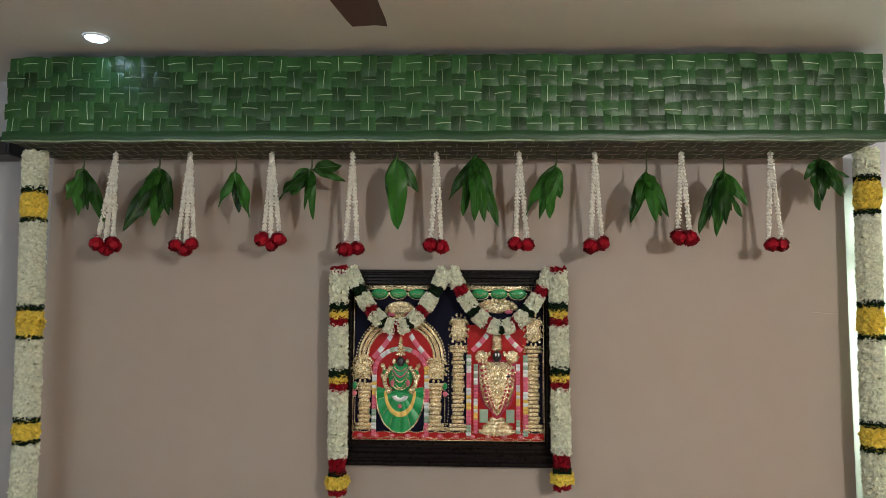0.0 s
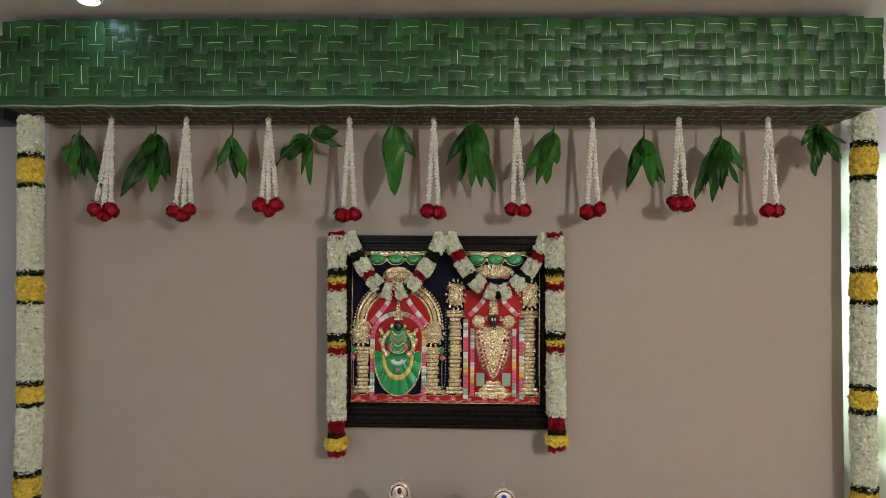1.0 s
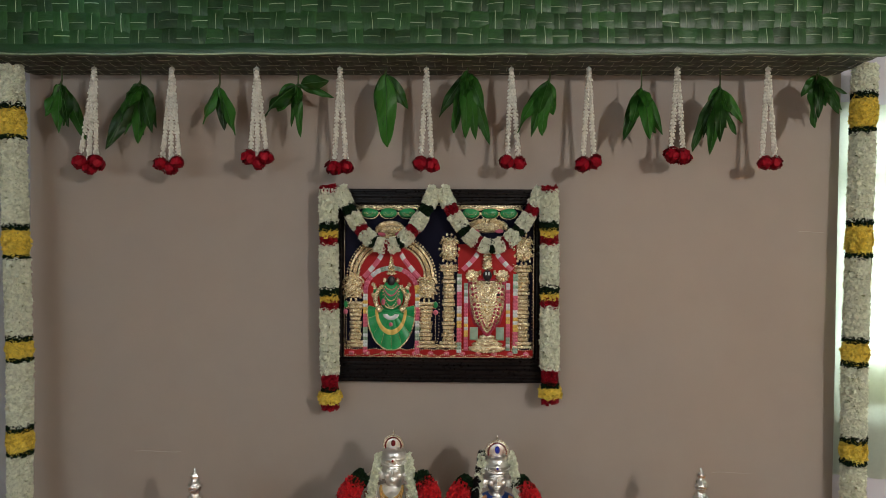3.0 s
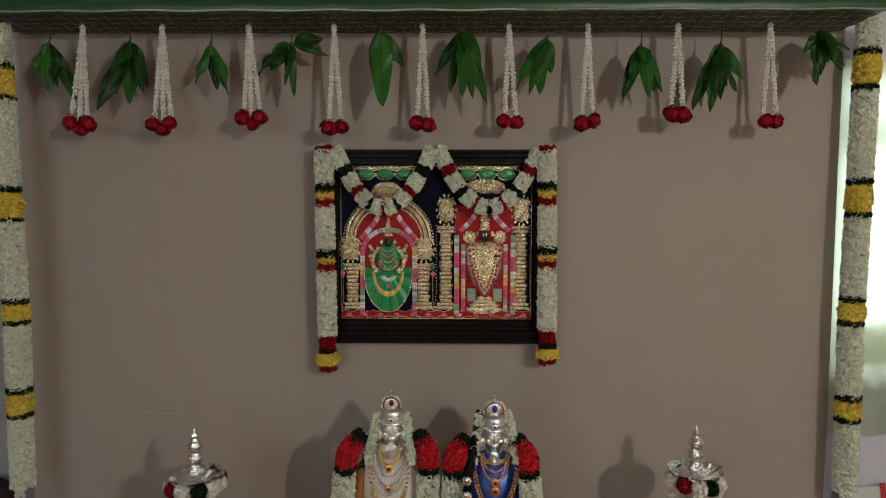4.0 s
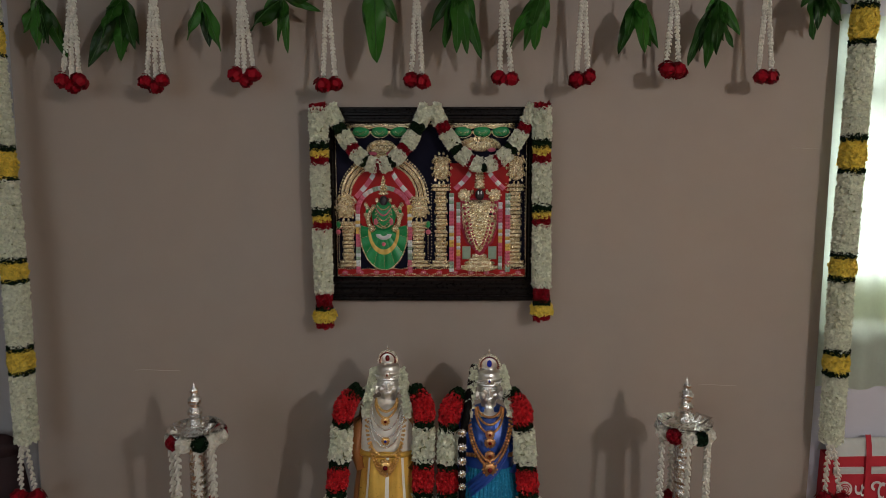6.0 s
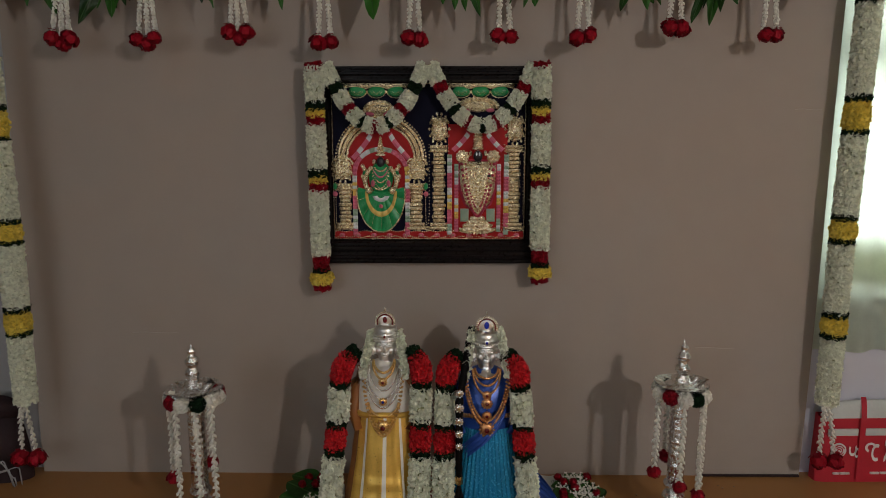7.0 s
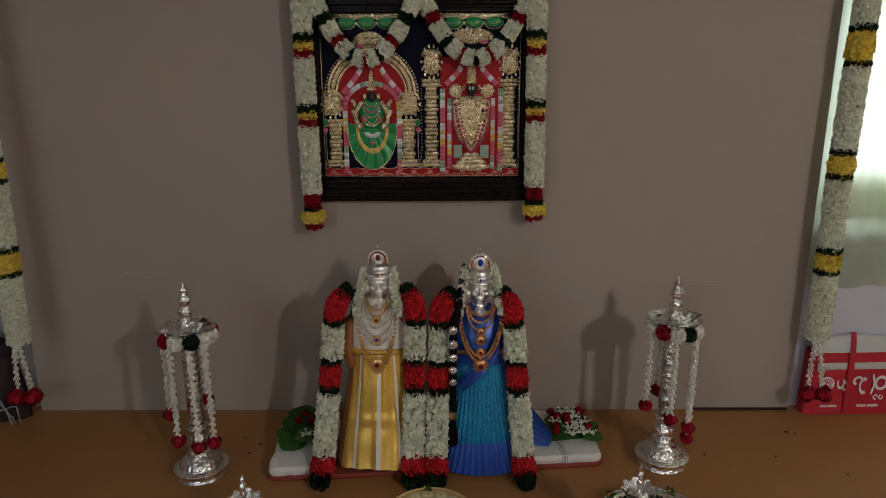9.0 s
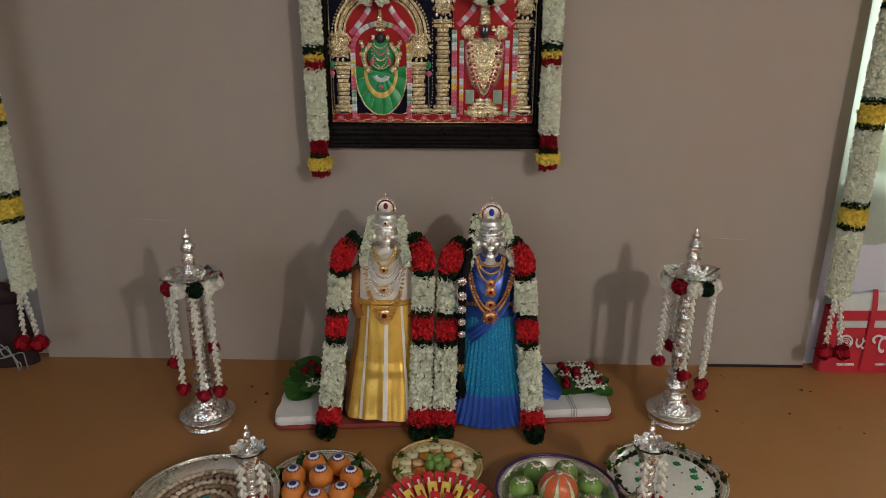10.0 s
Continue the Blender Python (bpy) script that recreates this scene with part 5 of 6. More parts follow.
# leaves and blossoms on the cloth
def offering(label, cx, cy, w, d, count, roses, jas):
    it = thing("betel_leaf_pile", label, "leaf pile", "leaf piles on the cloth")
    r = random.Random(int(cx * 100) + 40)
    for k in range(count):
        g = Geo()
        a = r.uniform(0, 6.28)
        x, y = cx + r.uniform(-0.5, 0.5) * w, cy + r.uniform(-0.5, 0.5) * d
        up = 0.10 if cx < 0 else 0.03
        g.leaf((x - 0.04 * math.cos(a), y - 0.04 * math.sin(a), 0.056 + (0.0005 if cx > 0 else 0.0025) * k), (math.cos(a), math.sin(a), up), (-math.sin(a), math.cos(a), r.uniform(-0.25, 0.25)), 0.078 if cx > 0 else 0.115, 0.070 if cx > 0 else 0.10, 0.02, -0.12, 0, 1)
        part("betel_leaf", g, [MANGO, VEIN], it)
    z = 0.058 + (0.0005 if cx > 0 else 0.0025) * count
    cols = 4 if cx > 0 else 2
    spots = [(cx + ((i % cols + 0.5) / cols - 0.5) * w + r.uniform(-0.010, 0.010), cy + ((i // cols + 0.5) / 5 - 0.5) * d + r.uniform(-0.008, 0.008)) for i in range(cols * 5)]
    r.shuffle(spots)
    for x, y in spots[:roses]:
        g = Geo()
        g.rose((x, y, z + 0.008), 0.0155, 0, (0, -0.3, 1))
        part("rose", g, ROSE, it)
    for x, y in spots[roses:roses + jas]:
        g = Geo()
        a0 = r.uniform(0, 6.28)
        for q in range(5):
            a = a0 + q * math.tau / 5
            g.bud((x, y, z + 0.004), (math.cos(a), math.sin(a), 0.25), 0.021, 0.0042)
            g.floret((x + 0.019 * math.cos(a), y + 0.019 * math.sin(a), z + 0.009), (math.cos(a), math.sin(a), 0.5), 0.010, 4)
        part("blossom", g, JASMINE, it)


offering("green betel leaves with red roses on white cloth", -0.440, -0.33, 0.10, 0.22, 15, 4, 1)
offering("betel leaves strewn with roses and jasmine on cloth", 0.552, -0.26, 0.15, 0.20, 40, 8, 11)


# ---- silver lamps ----
def oil_lamp(label, x, y, h, base_r, dish_r, strands, tail_z, lean, seed):
    """A turned silver lamp with a petalled dish, a tall finial and flowers under the dish."""
    r = random.Random(seed)
    it = thing("oil_lamp", label, "oil lamp", "silver oil lamps")
    it.matrix_basis = pose(x, y, 0.0015, 0, lean, 0)
    small = h < 0.5
    k, b = (h - 0.125) / 0.53 if small else h / 0.70, base_r
    g = Geo()
    g.lathe([(0.0, 0.002), (b * 0.90, 0.0), (b * 0.93, 0.003), (b * 0.93, 0.008), (b * 0.89, 0.010), (b * 0.89, 0.026), (b * 0.93, 0.029), (b * 1.02, 0.034), (b * 1.04, 0.038), (b * 1.02, 0.041), (b * 0.84, 0.043), (b * 0.80, 0.048), (b * 0.76, 0.060),
             (b * 0.64, 0.074), (b * 0.46, 0.084), (b * 0.42, 0.092), (b * 0.44, 0.098), (b * 0.30, 0.106), (b * 0.2, 0.112)], seg=36)
    part("base", g, SILVER, it)
    g = Geo()
    stem = [(0.016, 0.108), (0.026, 0.120), (0.031, 0.135), (0.026, 0.150), (0.015, 0.160), (0.020, 0.168), (0.028, 0.176), (0.028, 0.188), (0.017, 0.196)]
    z = 0.200
    while z < 0.50:
        stem += [(0.0205, z), (0.0225, z + 0.004), (0.0225, z + 0.008), (0.0205, z + 0.012), (0.0215, z + 0.026), (0.0208, z + 0.040)]
        z += 0.046
    stem += [(0.026, 0.505), (0.030, 0.512), (0.020, 0.522), (0.030, 0.530)]
    g.lathe([(a * (0.9 if small else 1.3), q * k) for a, q in stem], seg=24)
    part("stem", g, SILVER, it)
    g = Geo()
    n = 40

    def dish(u, v):
        a = u * math.tau
        petal = 1 + 0.10 * abs(math.cos(2.5 * a)) ** 3 * v
        rr = dish_r * (0.25 + 0.75 * v) * petal
        if small:
            rr = (0.010 + 0.018 * min(1.0, v / 0.14) + 0.018 * v * v) * (1 + 0.10 * math.cos(8 * a) * v)
            return (rr * math.cos(a), rr * math.sin(a), h - 0.125 + 0.052 * v * (0.86 + 0.14 * abs(math.cos(4 * a))))
        return (rr * math.cos(a), rr * math.sin(a), (0.528 + 0.012 * v * v + 0.010 * max(0, v - 0.8) / 0.2) * k)
    g.grid(dish, n, 8, 0, True)
    g.grid(lambda u, v: tuple(Vector(dish(u, v)) - Vector((0, 0, 0.006))), n, 8, 0, True)
    for q in range(0 if small else 5):
        a = q * math.tau / 5 + 0.3
        g.leaf((dish_r * 0.55 * math.cos(a), dish_r * 0.55 * math.sin(a), 0.535 * k), (math.cos(a), math.sin(a), 0.45), (-math.sin(a), math.cos(a), 0), dish_r * 0.52, dish_r * 0.80, 0.05, 0.5)
    part("dish", g, SILVER, it)
    if not small:   # a square oil spout standing on the dish
        g = Geo()
        g.grid(lambda u, v: (dish_r * (0.42 + 0.34 * v + 0.20 * (1 if 0.25 < u < 0.75 else -1) * (0.6 + 0.4 * v)), dish_r * 0.30 * (0.6 + 0.4 * v) * (1 if u < 0.5 else -1), (0.536 + 0.036 * v) * k), 4, 6, 0, True)
        part("spout", g, POLISHED, it)
    g = Geo()
    g.lathe([(a * (0.58 if small else 1.15 if q < 0.556 else 1.45), h - 0.098 + (q - 0.538) * 0.605 if small else q * k) for a, q in ((0.054, 0.536), (0.046, 0.546), (0.034, 0.553), (0.020, 0.560), (0.021, 0.566), (0.015, 0.574), (0.011, 0.584), (0.017, 0.594), (0.019, 0.604), (0.012, 0.614),
             (0.010, 0.622), (0.016, 0.632), (0.017, 0.644), (0.011, 0.656), (0.007, 0.662), (0.010, 0.670), (0.010, 0.676), (0.004, 0.684), (0.003, 0.692), (0.0, 0.700))], seg=16)
    part("finial", g, SILVER, it)
    m = 10
    for q in range(0 if small else m):
        a = q * math.tau / m + r.random() * 0.2
        g = Geo()
        kind = (JASMINE, ROSE, JASMINE, BAND, JASMINE)[q % 5]
        c = Vector((dish_r * 0.86 * math.cos(a), dish_r * 0.86 * math.sin(a), 0.515 * k))
        g.blob(c, 0.020, 8, 6)
        for e in range(60):
            d = Vector((r.uniform(-1, 1), r.uniform(-1, 1), r.uniform(-1, 1)))
            g.floret(c + d.normalized() * 0.018, d, 0.013, 5)
        part("flower_ball", g, kind, it)
    for a, zl in zip(strands, tail_z):
        a = radians(a)
        g = Geo()
        px, py = dish_r * 0.9 * math.cos(a), dish_r * 0.9 * math.sin(a)
        strand(g, (px, py, h - 0.105 if small else 0.505 * k), (px * 1.02, py * 1.02, zl + 0.02), 0, 0, 0.024 if h < 0.5 else 0.021, 0.0115)
        part("strand", g, JASMINE, it)
        g = Geo()
        g.rose((px * 1.02, py * 1.02, zl), 0.024 * k ** 0.5, 0, (0, -0.5, -0.8))
        part("rose", g, ROSE, it)
    return it


oil_lamp("tall chased silver oil lamp hung with jasmine strings", -0.772, -0.478, 0.70, 0.090, 0.088, (200, 240, 290, 328, 80), (0.245, 0.170, 0.150, 0.150, 0.25), -0.4, 1)
oil_lamp("tall chased silver oil lamp hung with jasmine strings", 0.850, -0.412, 0.70, 0.090, 0.086, (190, 262, 330, 350, 100), (0.235, 0.215, 0.165, 0.11, 0.25), 0.8, 2)
oil_lamp("small silver oil lamp with white flower strands among trays", -0.470, -0.965, 0.305, 0.06, 0.044, (250, 330), (0.08, 0.08), 0, 3)
oil_lamp("small silver oil lamp with white flower strands among trays", 0.610, -0.945, 0.325, 0.06, 0.044, (240, 320), (0.09, 0.09), 0, 4)


# ---- trays of offerings ----
def tray(name, label, x, y, r, rim, m, rim_m=None, tilt=0):
    it = thing(name, label, "tray", "trays of offerings")
    it.matrix_basis = pose(x, y, 0.001, tilt, 0, 0)
    g = Geo()
    g.lathe([(0.0, 0.004), (r * 0.78, 0.004), (r * 0.84, 0.010), (r * 0.90, rim * 0.9), (r * 0.99, rim), (r, rim - 0.003), (r * 0.90, rim * 0.6), (r * 0.84, 0.001), (0.0, 0.0)], seg=48)
    dish = part("dish", g, m, it)
    g = Geo()
    g.tube([(r * math.cos(a), r * math.sin(a), rim) for a in [k * math.tau / 48 for k in range(49)]], 0.004, 6)
    part("rim", g, rim_m or m, dish)
    return it


def sprig(x, y, z, seed):
    """A tiny green sprig with red and yellow blossoms on a rim."""
    r = random.Random(seed)
    it = thing("sprig", "tiny green sprig with red and yellow blossoms on a tray rim", "sprig", "sprigs on the tray rims")
    g = Geo()
    for k in range(12):
        a = r.random() * math.tau
        g.leaf((x, y, z), (math.cos(a), math.sin(a), r.uniform(0.1, 0.9)), (-math.sin(a), math.cos(a), 0.2), 0.022, 0.010, 0.1)
    part("foliage", g, MANGO, it)
    for m in (ROSE, YELLOW):
        g = Geo()
        g.floret((x + r.uniform(-0.012, 0.012), y + r.uniform(-0.01, 0.01), z + 0.006), (0, -0.5, 1), 0.0065, 6)
        part("blossom", g, m, it)


def ring_of(it, name, count, radius, z, size, m, seed, a0=0.0):
    r = random.Random(seed)
    for k in range(count):
        a = a0 + k * math.tau / count
        g = Geo()
        g.blob((radius * math.cos(a), radius * math.sin(a), z), (size * r.uniform(0.8, 1.15), size * r.uniform(0.8, 1.15), size * 0.55), 8, 5, 0, 0.25)
        part(name, g, m, it)


# nuts in rings
it = tray("nut_tray", "round silver tray with rings of cashews and raisins", -0.620, -0.925, 0.205, 0.036, POLISHED)
for radius, count, m, name in ((0.155, 40, NUT, "cashew"), (0.132, 34, RAISIN, "raisin"), (0.108, 28, NUT, "cashew"), (0.084, 24, RAISIN, "raisin"), (0.060, 16, NUT, "cashew"), (0.036, 12, RAISIN, "raisin")):
    ring_of(it, name, round(count * 1.25), radius, 0.011, 0.0112, m, count)
g = Geo()
g.lathe([(0.0, 0.034), (0.010, 0.033), (0.018, 0.024), (0.022, 0.006)], seg=16)
part("teal_bead", g, TEALP, it, "teal centre bead")
for a in (100, 140, 60, 175):
    sprig(-0.620 + 0.20 * math.cos(radians(a)), -0.925 + 0.20 * math.sin(radians(a)), 0.028, a)
# oranges
it = tray("orange_tray", "silver tray of oranges capped with blue foil dots", -0.305, -0.845, 0.165, 0.030, POLISHED)
for k in range(8):
    a = k * math.tau / 7
    x, y = (0.088 * math.cos(a + 0.22), 0.088 * math.sin(a + 0.22)) if k < 7 else (0.0, 0.0)
    z = 0.040 if k < 7 else 0.055
    g = Geo()
    g.blob((x, y, z), (0.0355, 0.0355, 0.033), 18, 12)
    fruit = part("orange", g, ORANGE, it)
    g = Geo()
    g.lathe([(0.0, z + 0.0345), (0.009, z + 0.0342), (0.011, z + 0.032)], (x, y - 0.004), 14, 0)
    g.lathe([(0.011, z + 0.033), (0.0155, z + 0.0315), (0.017, z + 0.029)], (x, y - 0.004), 18, 1)
    for q in range(12):
        b = q * math.tau / 12
        g.blob((x + 0.0175 * math.cos(b), y - 0.004 + 0.0175 * math.sin(b), z + 0.0285), 0.003, 6, 4, 0)
    part("foil_dot", g, (BLUEDOT, PRINT), fruit)
for k in range(14):
    a = k * math.tau / 14
    g = Geo()
    g.leaf((0.10 * math.cos(a), 0.10 * math.sin(a), 0.022), (math.cos(a), math.sin(a), 0.25), (-math.sin(a), math.cos(a), 0), 0.06, 0.034, 0.1, 0.2, 0, 1)
    part("leaf", g, [MANGO, VEIN], it)
for a in (55, 120, 10, 165):
    sprig(-0.305 + 0.158 * math.cos(radians(a)), -0.845 + 0.158 * math.sin(radians(a)), 0.032, a + 1)
# fruit slices
it = tray("slice_tray", "gilt tray of fruit slices round green grapes", 0.032, -0.735, 0.137, 0.022, WICKER)
for k in range(15):
    a = k * math.tau / 15
    g = Geo()
    x, y = 0.101 * math.cos(a), 0.101 * math.sin(a)
    g.lathe([(0.0, 0.024), (0.014, 0.025), (0.020, 0.022), (0.0215, 0.016), (0.019, 0.008)], (x, y), 14, 0)
    g.blob((x, y, 0.0245), (0.004, 0.004, 0.002), 6, 4, 1)
    part("slice", g, (CREAM, RAISIN), it)
for k in range(9):
    a = k * math.tau / 9 + 0.2
    g = Geo()
    g.blob((0.062 * math.cos(a), 0.062 * math.sin(a), 0.020), (0.019, 0.019, 0.012), 10, 6, 0, 0.3)
    part("papaya_piece", g, ORANGE if k % 2 else mat("melon_piece", (0.75, 0.42, 0.22), 0.5), it)
for k in range(6):
    a = k * math.tau / 5
    g = Geo()
    g.blob((0.026 * math.cos(a) if k < 5 else 0, 0.026 * math.sin(a) if k < 5 else 0, 0.032 if k < 5 else 0.040), (0.016, 0.016, 0.017), 12, 8)
    part("grape", g, GUAVA, it)
for a in (20, 160, 95, 200):
    sprig(0.032 + 0.13 * math.cos(radians(a)), -0.735 + 0.13 * math.sin(radians(a)), 0.024, a + 2)
# sweets in wrappers, fanned out
it = thing("sweet_fan", "round fan of small red and yellow wrapped sweets", "sweets")
it.matrix_basis = pose(0.042, -0.985, 0.004, 0, 0, 0)
for ring_r, count, m, z in ((0.138, 28, WRAP, 0.042), (0.098, 18, WRAP2, 0.036), (0.056, 11, WRAP, 0.034)):
    for k in range(count):
        a = k * math.tau / count
        g = Geo()

        def fn(u, v):
            w = 0.027 * (u - 0.5)
            le = ring_r + 0.05 * (v - 0.5)
            puff = 0.006 * math.sin(u * math.pi) * math.sin(max(0.0, min(1.0, (v - 0.1) / 0.8)) * math.pi)
            zz = z + 0.036 * (v - 0.5) + puff
            return (le * math.cos(a) - w * math.sin(a), le * math.sin(a) + w * math.cos(a), zz)
        g.grid(fn, 4, 8, 0)
        g.grid(lambda u, v: tuple(Vector(fn(u, v)) - Vector((0, 0, 0.012 * math.sin(u * math.pi) * math.sin(v * math.pi)))), 4, 8, 0)
        g.grid(lambda u, v: tuple(Vector(fn(0.38 + 0.24 * u, 0.38 + 0.26 * v)) + Vector((0, 0, 0.0012))), 2, 3, 1)
        part("wrapped_sweet", g, (m, PRINT if m is WRAP else CRIMSON), it)
g = Geo()
g.lathe([(0.0, 0.0), (0.10, 0.0), (0.115, 0.006), (0.10, 0.024), (0.0, 0.030)], seg=24)
part("plate", g, POLISHED, it)
# green fruit round a painted ball
it = tray("fruit_tray", "purple-rimmed silver bowl of green fruit round a painted ball", 0.380, -0.885, 0.175, 0.050, POLISHED, PURPLE)
for k in range(7):
    a = k * math.tau / 7 + 0.3
    g = Geo()
    x, y, z = 0.102 * math.cos(a), 0.102 * math.sin(a), 0.044
    g.blob((x, y, z), (0.037, 0.037, 0.034), 16, 11, 0, 0.08)
    fruit = part("guava", g, GUAVA, it)
    g = Geo()
    g.lathe([(0.0, z + 0.036), (0.008, z + 0.0355), (0.009, z + 0.033)], (x, y - 0.006), 12, 0)
    g.lathe([(0.009, z + 0.035), (0.014, z + 0.032)], (x, y - 0.006), 14, 1)
    for q in range(5):
        b = q * math.tau / 5
        g.blob((x + 0.018 * math.cos(b), y - 0.006 + 0.018 * math.sin(b), z + 0.0285), 0.0035, 6, 4, 1)
    part("foil_dot", g, (RAISIN, PRINT), fruit)
g = Geo()
g.grid(lambda u, v: (0.055 * math.cos(u * math.tau) * math.sin(math.pi * (0.02 + 0.96 * v)), -0.01 + 0.055 * math.sin(u * math.tau) * math.sin(math.pi * (0.02 + 0.96 * v)),
                     0.060 + 0.056 * math.cos(math.pi * (0.02 + 0.96 * v))), 84, 30, 0, True, lambda u, v: 0 if abs((u * 7 % 1) - 0.5) < 0.46 * math.cos(math.pi / 2 * min(1.0, v / 0.70)) ** 0.6 else 1)
ball = part("painted_ball", g, (mat("ball_orange", (0.62, 0.13, 0.04), 0.4, var=0.15, scale=40), CREAM), it, "orange and cream striped ball")
g = Geo()
for k in range(14):
    pts = []
    for f in [0.07 + 0.063 * q for q in range(11)]:
        a = (k // 2 + 0.5 + (k % 2 * 2 - 1) * 0.47 * max(0.0, math.cos(math.pi / 2 * min(1.0, f / 0.70))) ** 0.6) * math.tau / 7
        pts.append((0.0562 * math.cos(a) * math.sin(math.pi * f), -0.01 + 0.0562 * math.sin(a) * math.sin(math.pi * f), 0.060 + 0.057 * math.cos(math.pi * f)))
    g = Geo()
    g.tube(pts, 0.0013, 4)
    part("outline", g, POLISHED, ball)
g = Geo()
g.blob((0, -0.01, 0.117), (0.012, 0.012, 0.005), 12, 6)
part("cap", g, POLISHED, ball)
# rice
it = tray("rice_tray", "silver tray of white rice with green stars", 0.724, -0.775, 0.174, 0.026, POLISHED)
g = Geo()
g.grid(lambda u, v: (0.140 * v * math.cos(u * math.tau), 0.140 * v * math.sin(u * math.tau), 0.020 - 0.010 * v ** 4 + 0.002 * noise.noise((9 * v * math.cos(u * math.tau), 9 * v * math.sin(u * math.tau), 0))), 48, 12, 0, True)
rice = part("rice", g, RICE, it)
r5 = random.Random(11)
for k in range(9):
    a, d = k * 2.4, 0.05 + 0.075 * r5.random()
    g = Geo()
    cx, cy = d * math.cos(a), d * math.sin(a)
    outline = [((0.012 if q % 2 else 0.006) * math.cos(q * math.pi / 6), (0.012 if q % 2 else 0.006) * math.sin(q * math.pi / 6)) for q in range(12)]
    g.add([(cx + p, cy + q, 0.0245) for p, q in outline] + [(cx + p, cy + q, 0.018) for p, q in outline],
          [tuple(range(12))] + [(q, (q + 1) % 12, 12 + (q + 1) % 12, 12 + q) for q in range(12)])
    part("star", g, GREENP, rice, "shiny green star")
for k in range(22):
    a, d = r5.random() * math.tau, 0.13 * r5.random() ** 0.5
    g = Geo()
    g.blob((d * math.cos(a), d * math.sin(a), 0.0225), (0.0035, 0.0035, 0.002), 6, 4)
    part("clove", g, RAISIN, rice)
for k in range(72):
    a, d, s = k * math.tau / 72 + r5.uniform(-0.05, 0.05), 0.150 + r5.uniform(-0.010, 0.006), r5.uniform(0.005, 0.009)
    g = Geo()
    g.blob((d * math.cos(a), d * math.sin(a), 0.0165), (s, s * r5.uniform(0.6, 1.2), s * 0.7), 7, 5, 0, 0.5)
    part("dried_berry", g, BAND if k % 4 else RAISIN, it)
for a in (60, 95, 130, 165, 30, 0, 195):
    sprig(0.724 + 0.17 * math.cos(radians(a)), -0.775 + 0.17 * math.sin(radians(a)), 0.028, a + 3)


# ---- beside the backdrop ----
bag = thing("shopping_bag", "red and grey fabric shopping bag with white print", "bag")
bag.matrix_basis = pose(1.545, -0.045, 0.001, 0, 0, 2)
g = Geo()
BW, BD, BH = 0.56, 0.075, 0.275


def bag_side(u, v):
    a = u * math.tau
    k = 6.0
    cx, cy = math.cos(a), math.sin(a)
    s = (abs(cx) ** k + abs(cy) ** k) ** (-1 / k)
    puff = 1 + 0.05 * math.sin(v * math.pi)
    return (BW / 2 + BW / 2 * s * cx * (1 - 0.02 * v), BD / 2 * s * cy * puff * (1 - 0.15 * v) + 0.03, BH * v + 0.004 * math.sin(a * 5) * v)


g.grid(bag_side, 64, 10, 0, True, lambda u, v: 0)
part("body", g, BAGRED, bag)
g = Geo()
g.grid(lambda u, v: (BW * (0.01 + 0.98 * u), 0.03 - BD * 0.46 + BD * 0.92 * v, BH + 0.065 * math.sin(v * math.pi) ** 0.7 * (0.8 + 0.2 * math.sin(u * 4)) - 0.006), 24, 10)
part("top_flap", g, BAGGREY, bag, "grey fabric top")
FRONT = 0.03 - BD / 2 - 0.0055
for a, b in ((0.030, 0.150), (0.180, 0.400)):
    g = Geo()
    g.box(a, b, FRONT - 0.0015, FRONT + 0.006, 0.200, 0.228, 0.001)
    part("grey_panel", g, BAGGREY, bag)
for s in (0.155,):
    g = Geo()
    g.grid(lambda u, v: (s + 0.022 * u + 0.10 * max(0, v - 0.75), FRONT - 0.003 + 0.22 * max(0, v - 0.75), 0.01 + 0.345 * min(v, 0.75) + 0.072 * math.sin(max(0, v - 0.75) * 6.0) ** 0.8), 2, 24)
    part("strap", g, BAGRED, bag)
g = Geo()
g.slab(ring(0.078, 0.138, 0.030, 0.030, 24), FRONT + 0.005, FRONT - 0.0015)
logo = part("round_logo", g, PRINT, bag, "white disc print", smooth=False)
g = Geo()
for r0, a0, a1 in ((0.022, 20, 330), (0.014, 200, 500), (0.006, 0, 300)):
    g.tube([(0.078 + r0 * math.cos(radians(a0 + (a1 - a0) * k / 16)), FRONT - 0.0022, 0.138 + r0 * math.sin(radians(a0 + (a1 - a0) * k / 16))) for k in range(17)], 0.0022, 5)
part("logo_line", g, BAGRED, logo)


def stroke(cx, cz, rx, rz, a0, a1, wide):
    """One bold curved white stroke of the printed mark."""
    geo = Geo()

    def fn(u, v):
        a, r = radians(a0 + (a1 - a0) * u), 1 + (v - 0.5) * wide
        return (cx + rx * r * math.cos(a), FRONT - 0.0015, cz + rz * r * math.sin(a))
    geo.grid(fn, 18, 2)
    return part("print_stroke", geo, PRINT, bag)


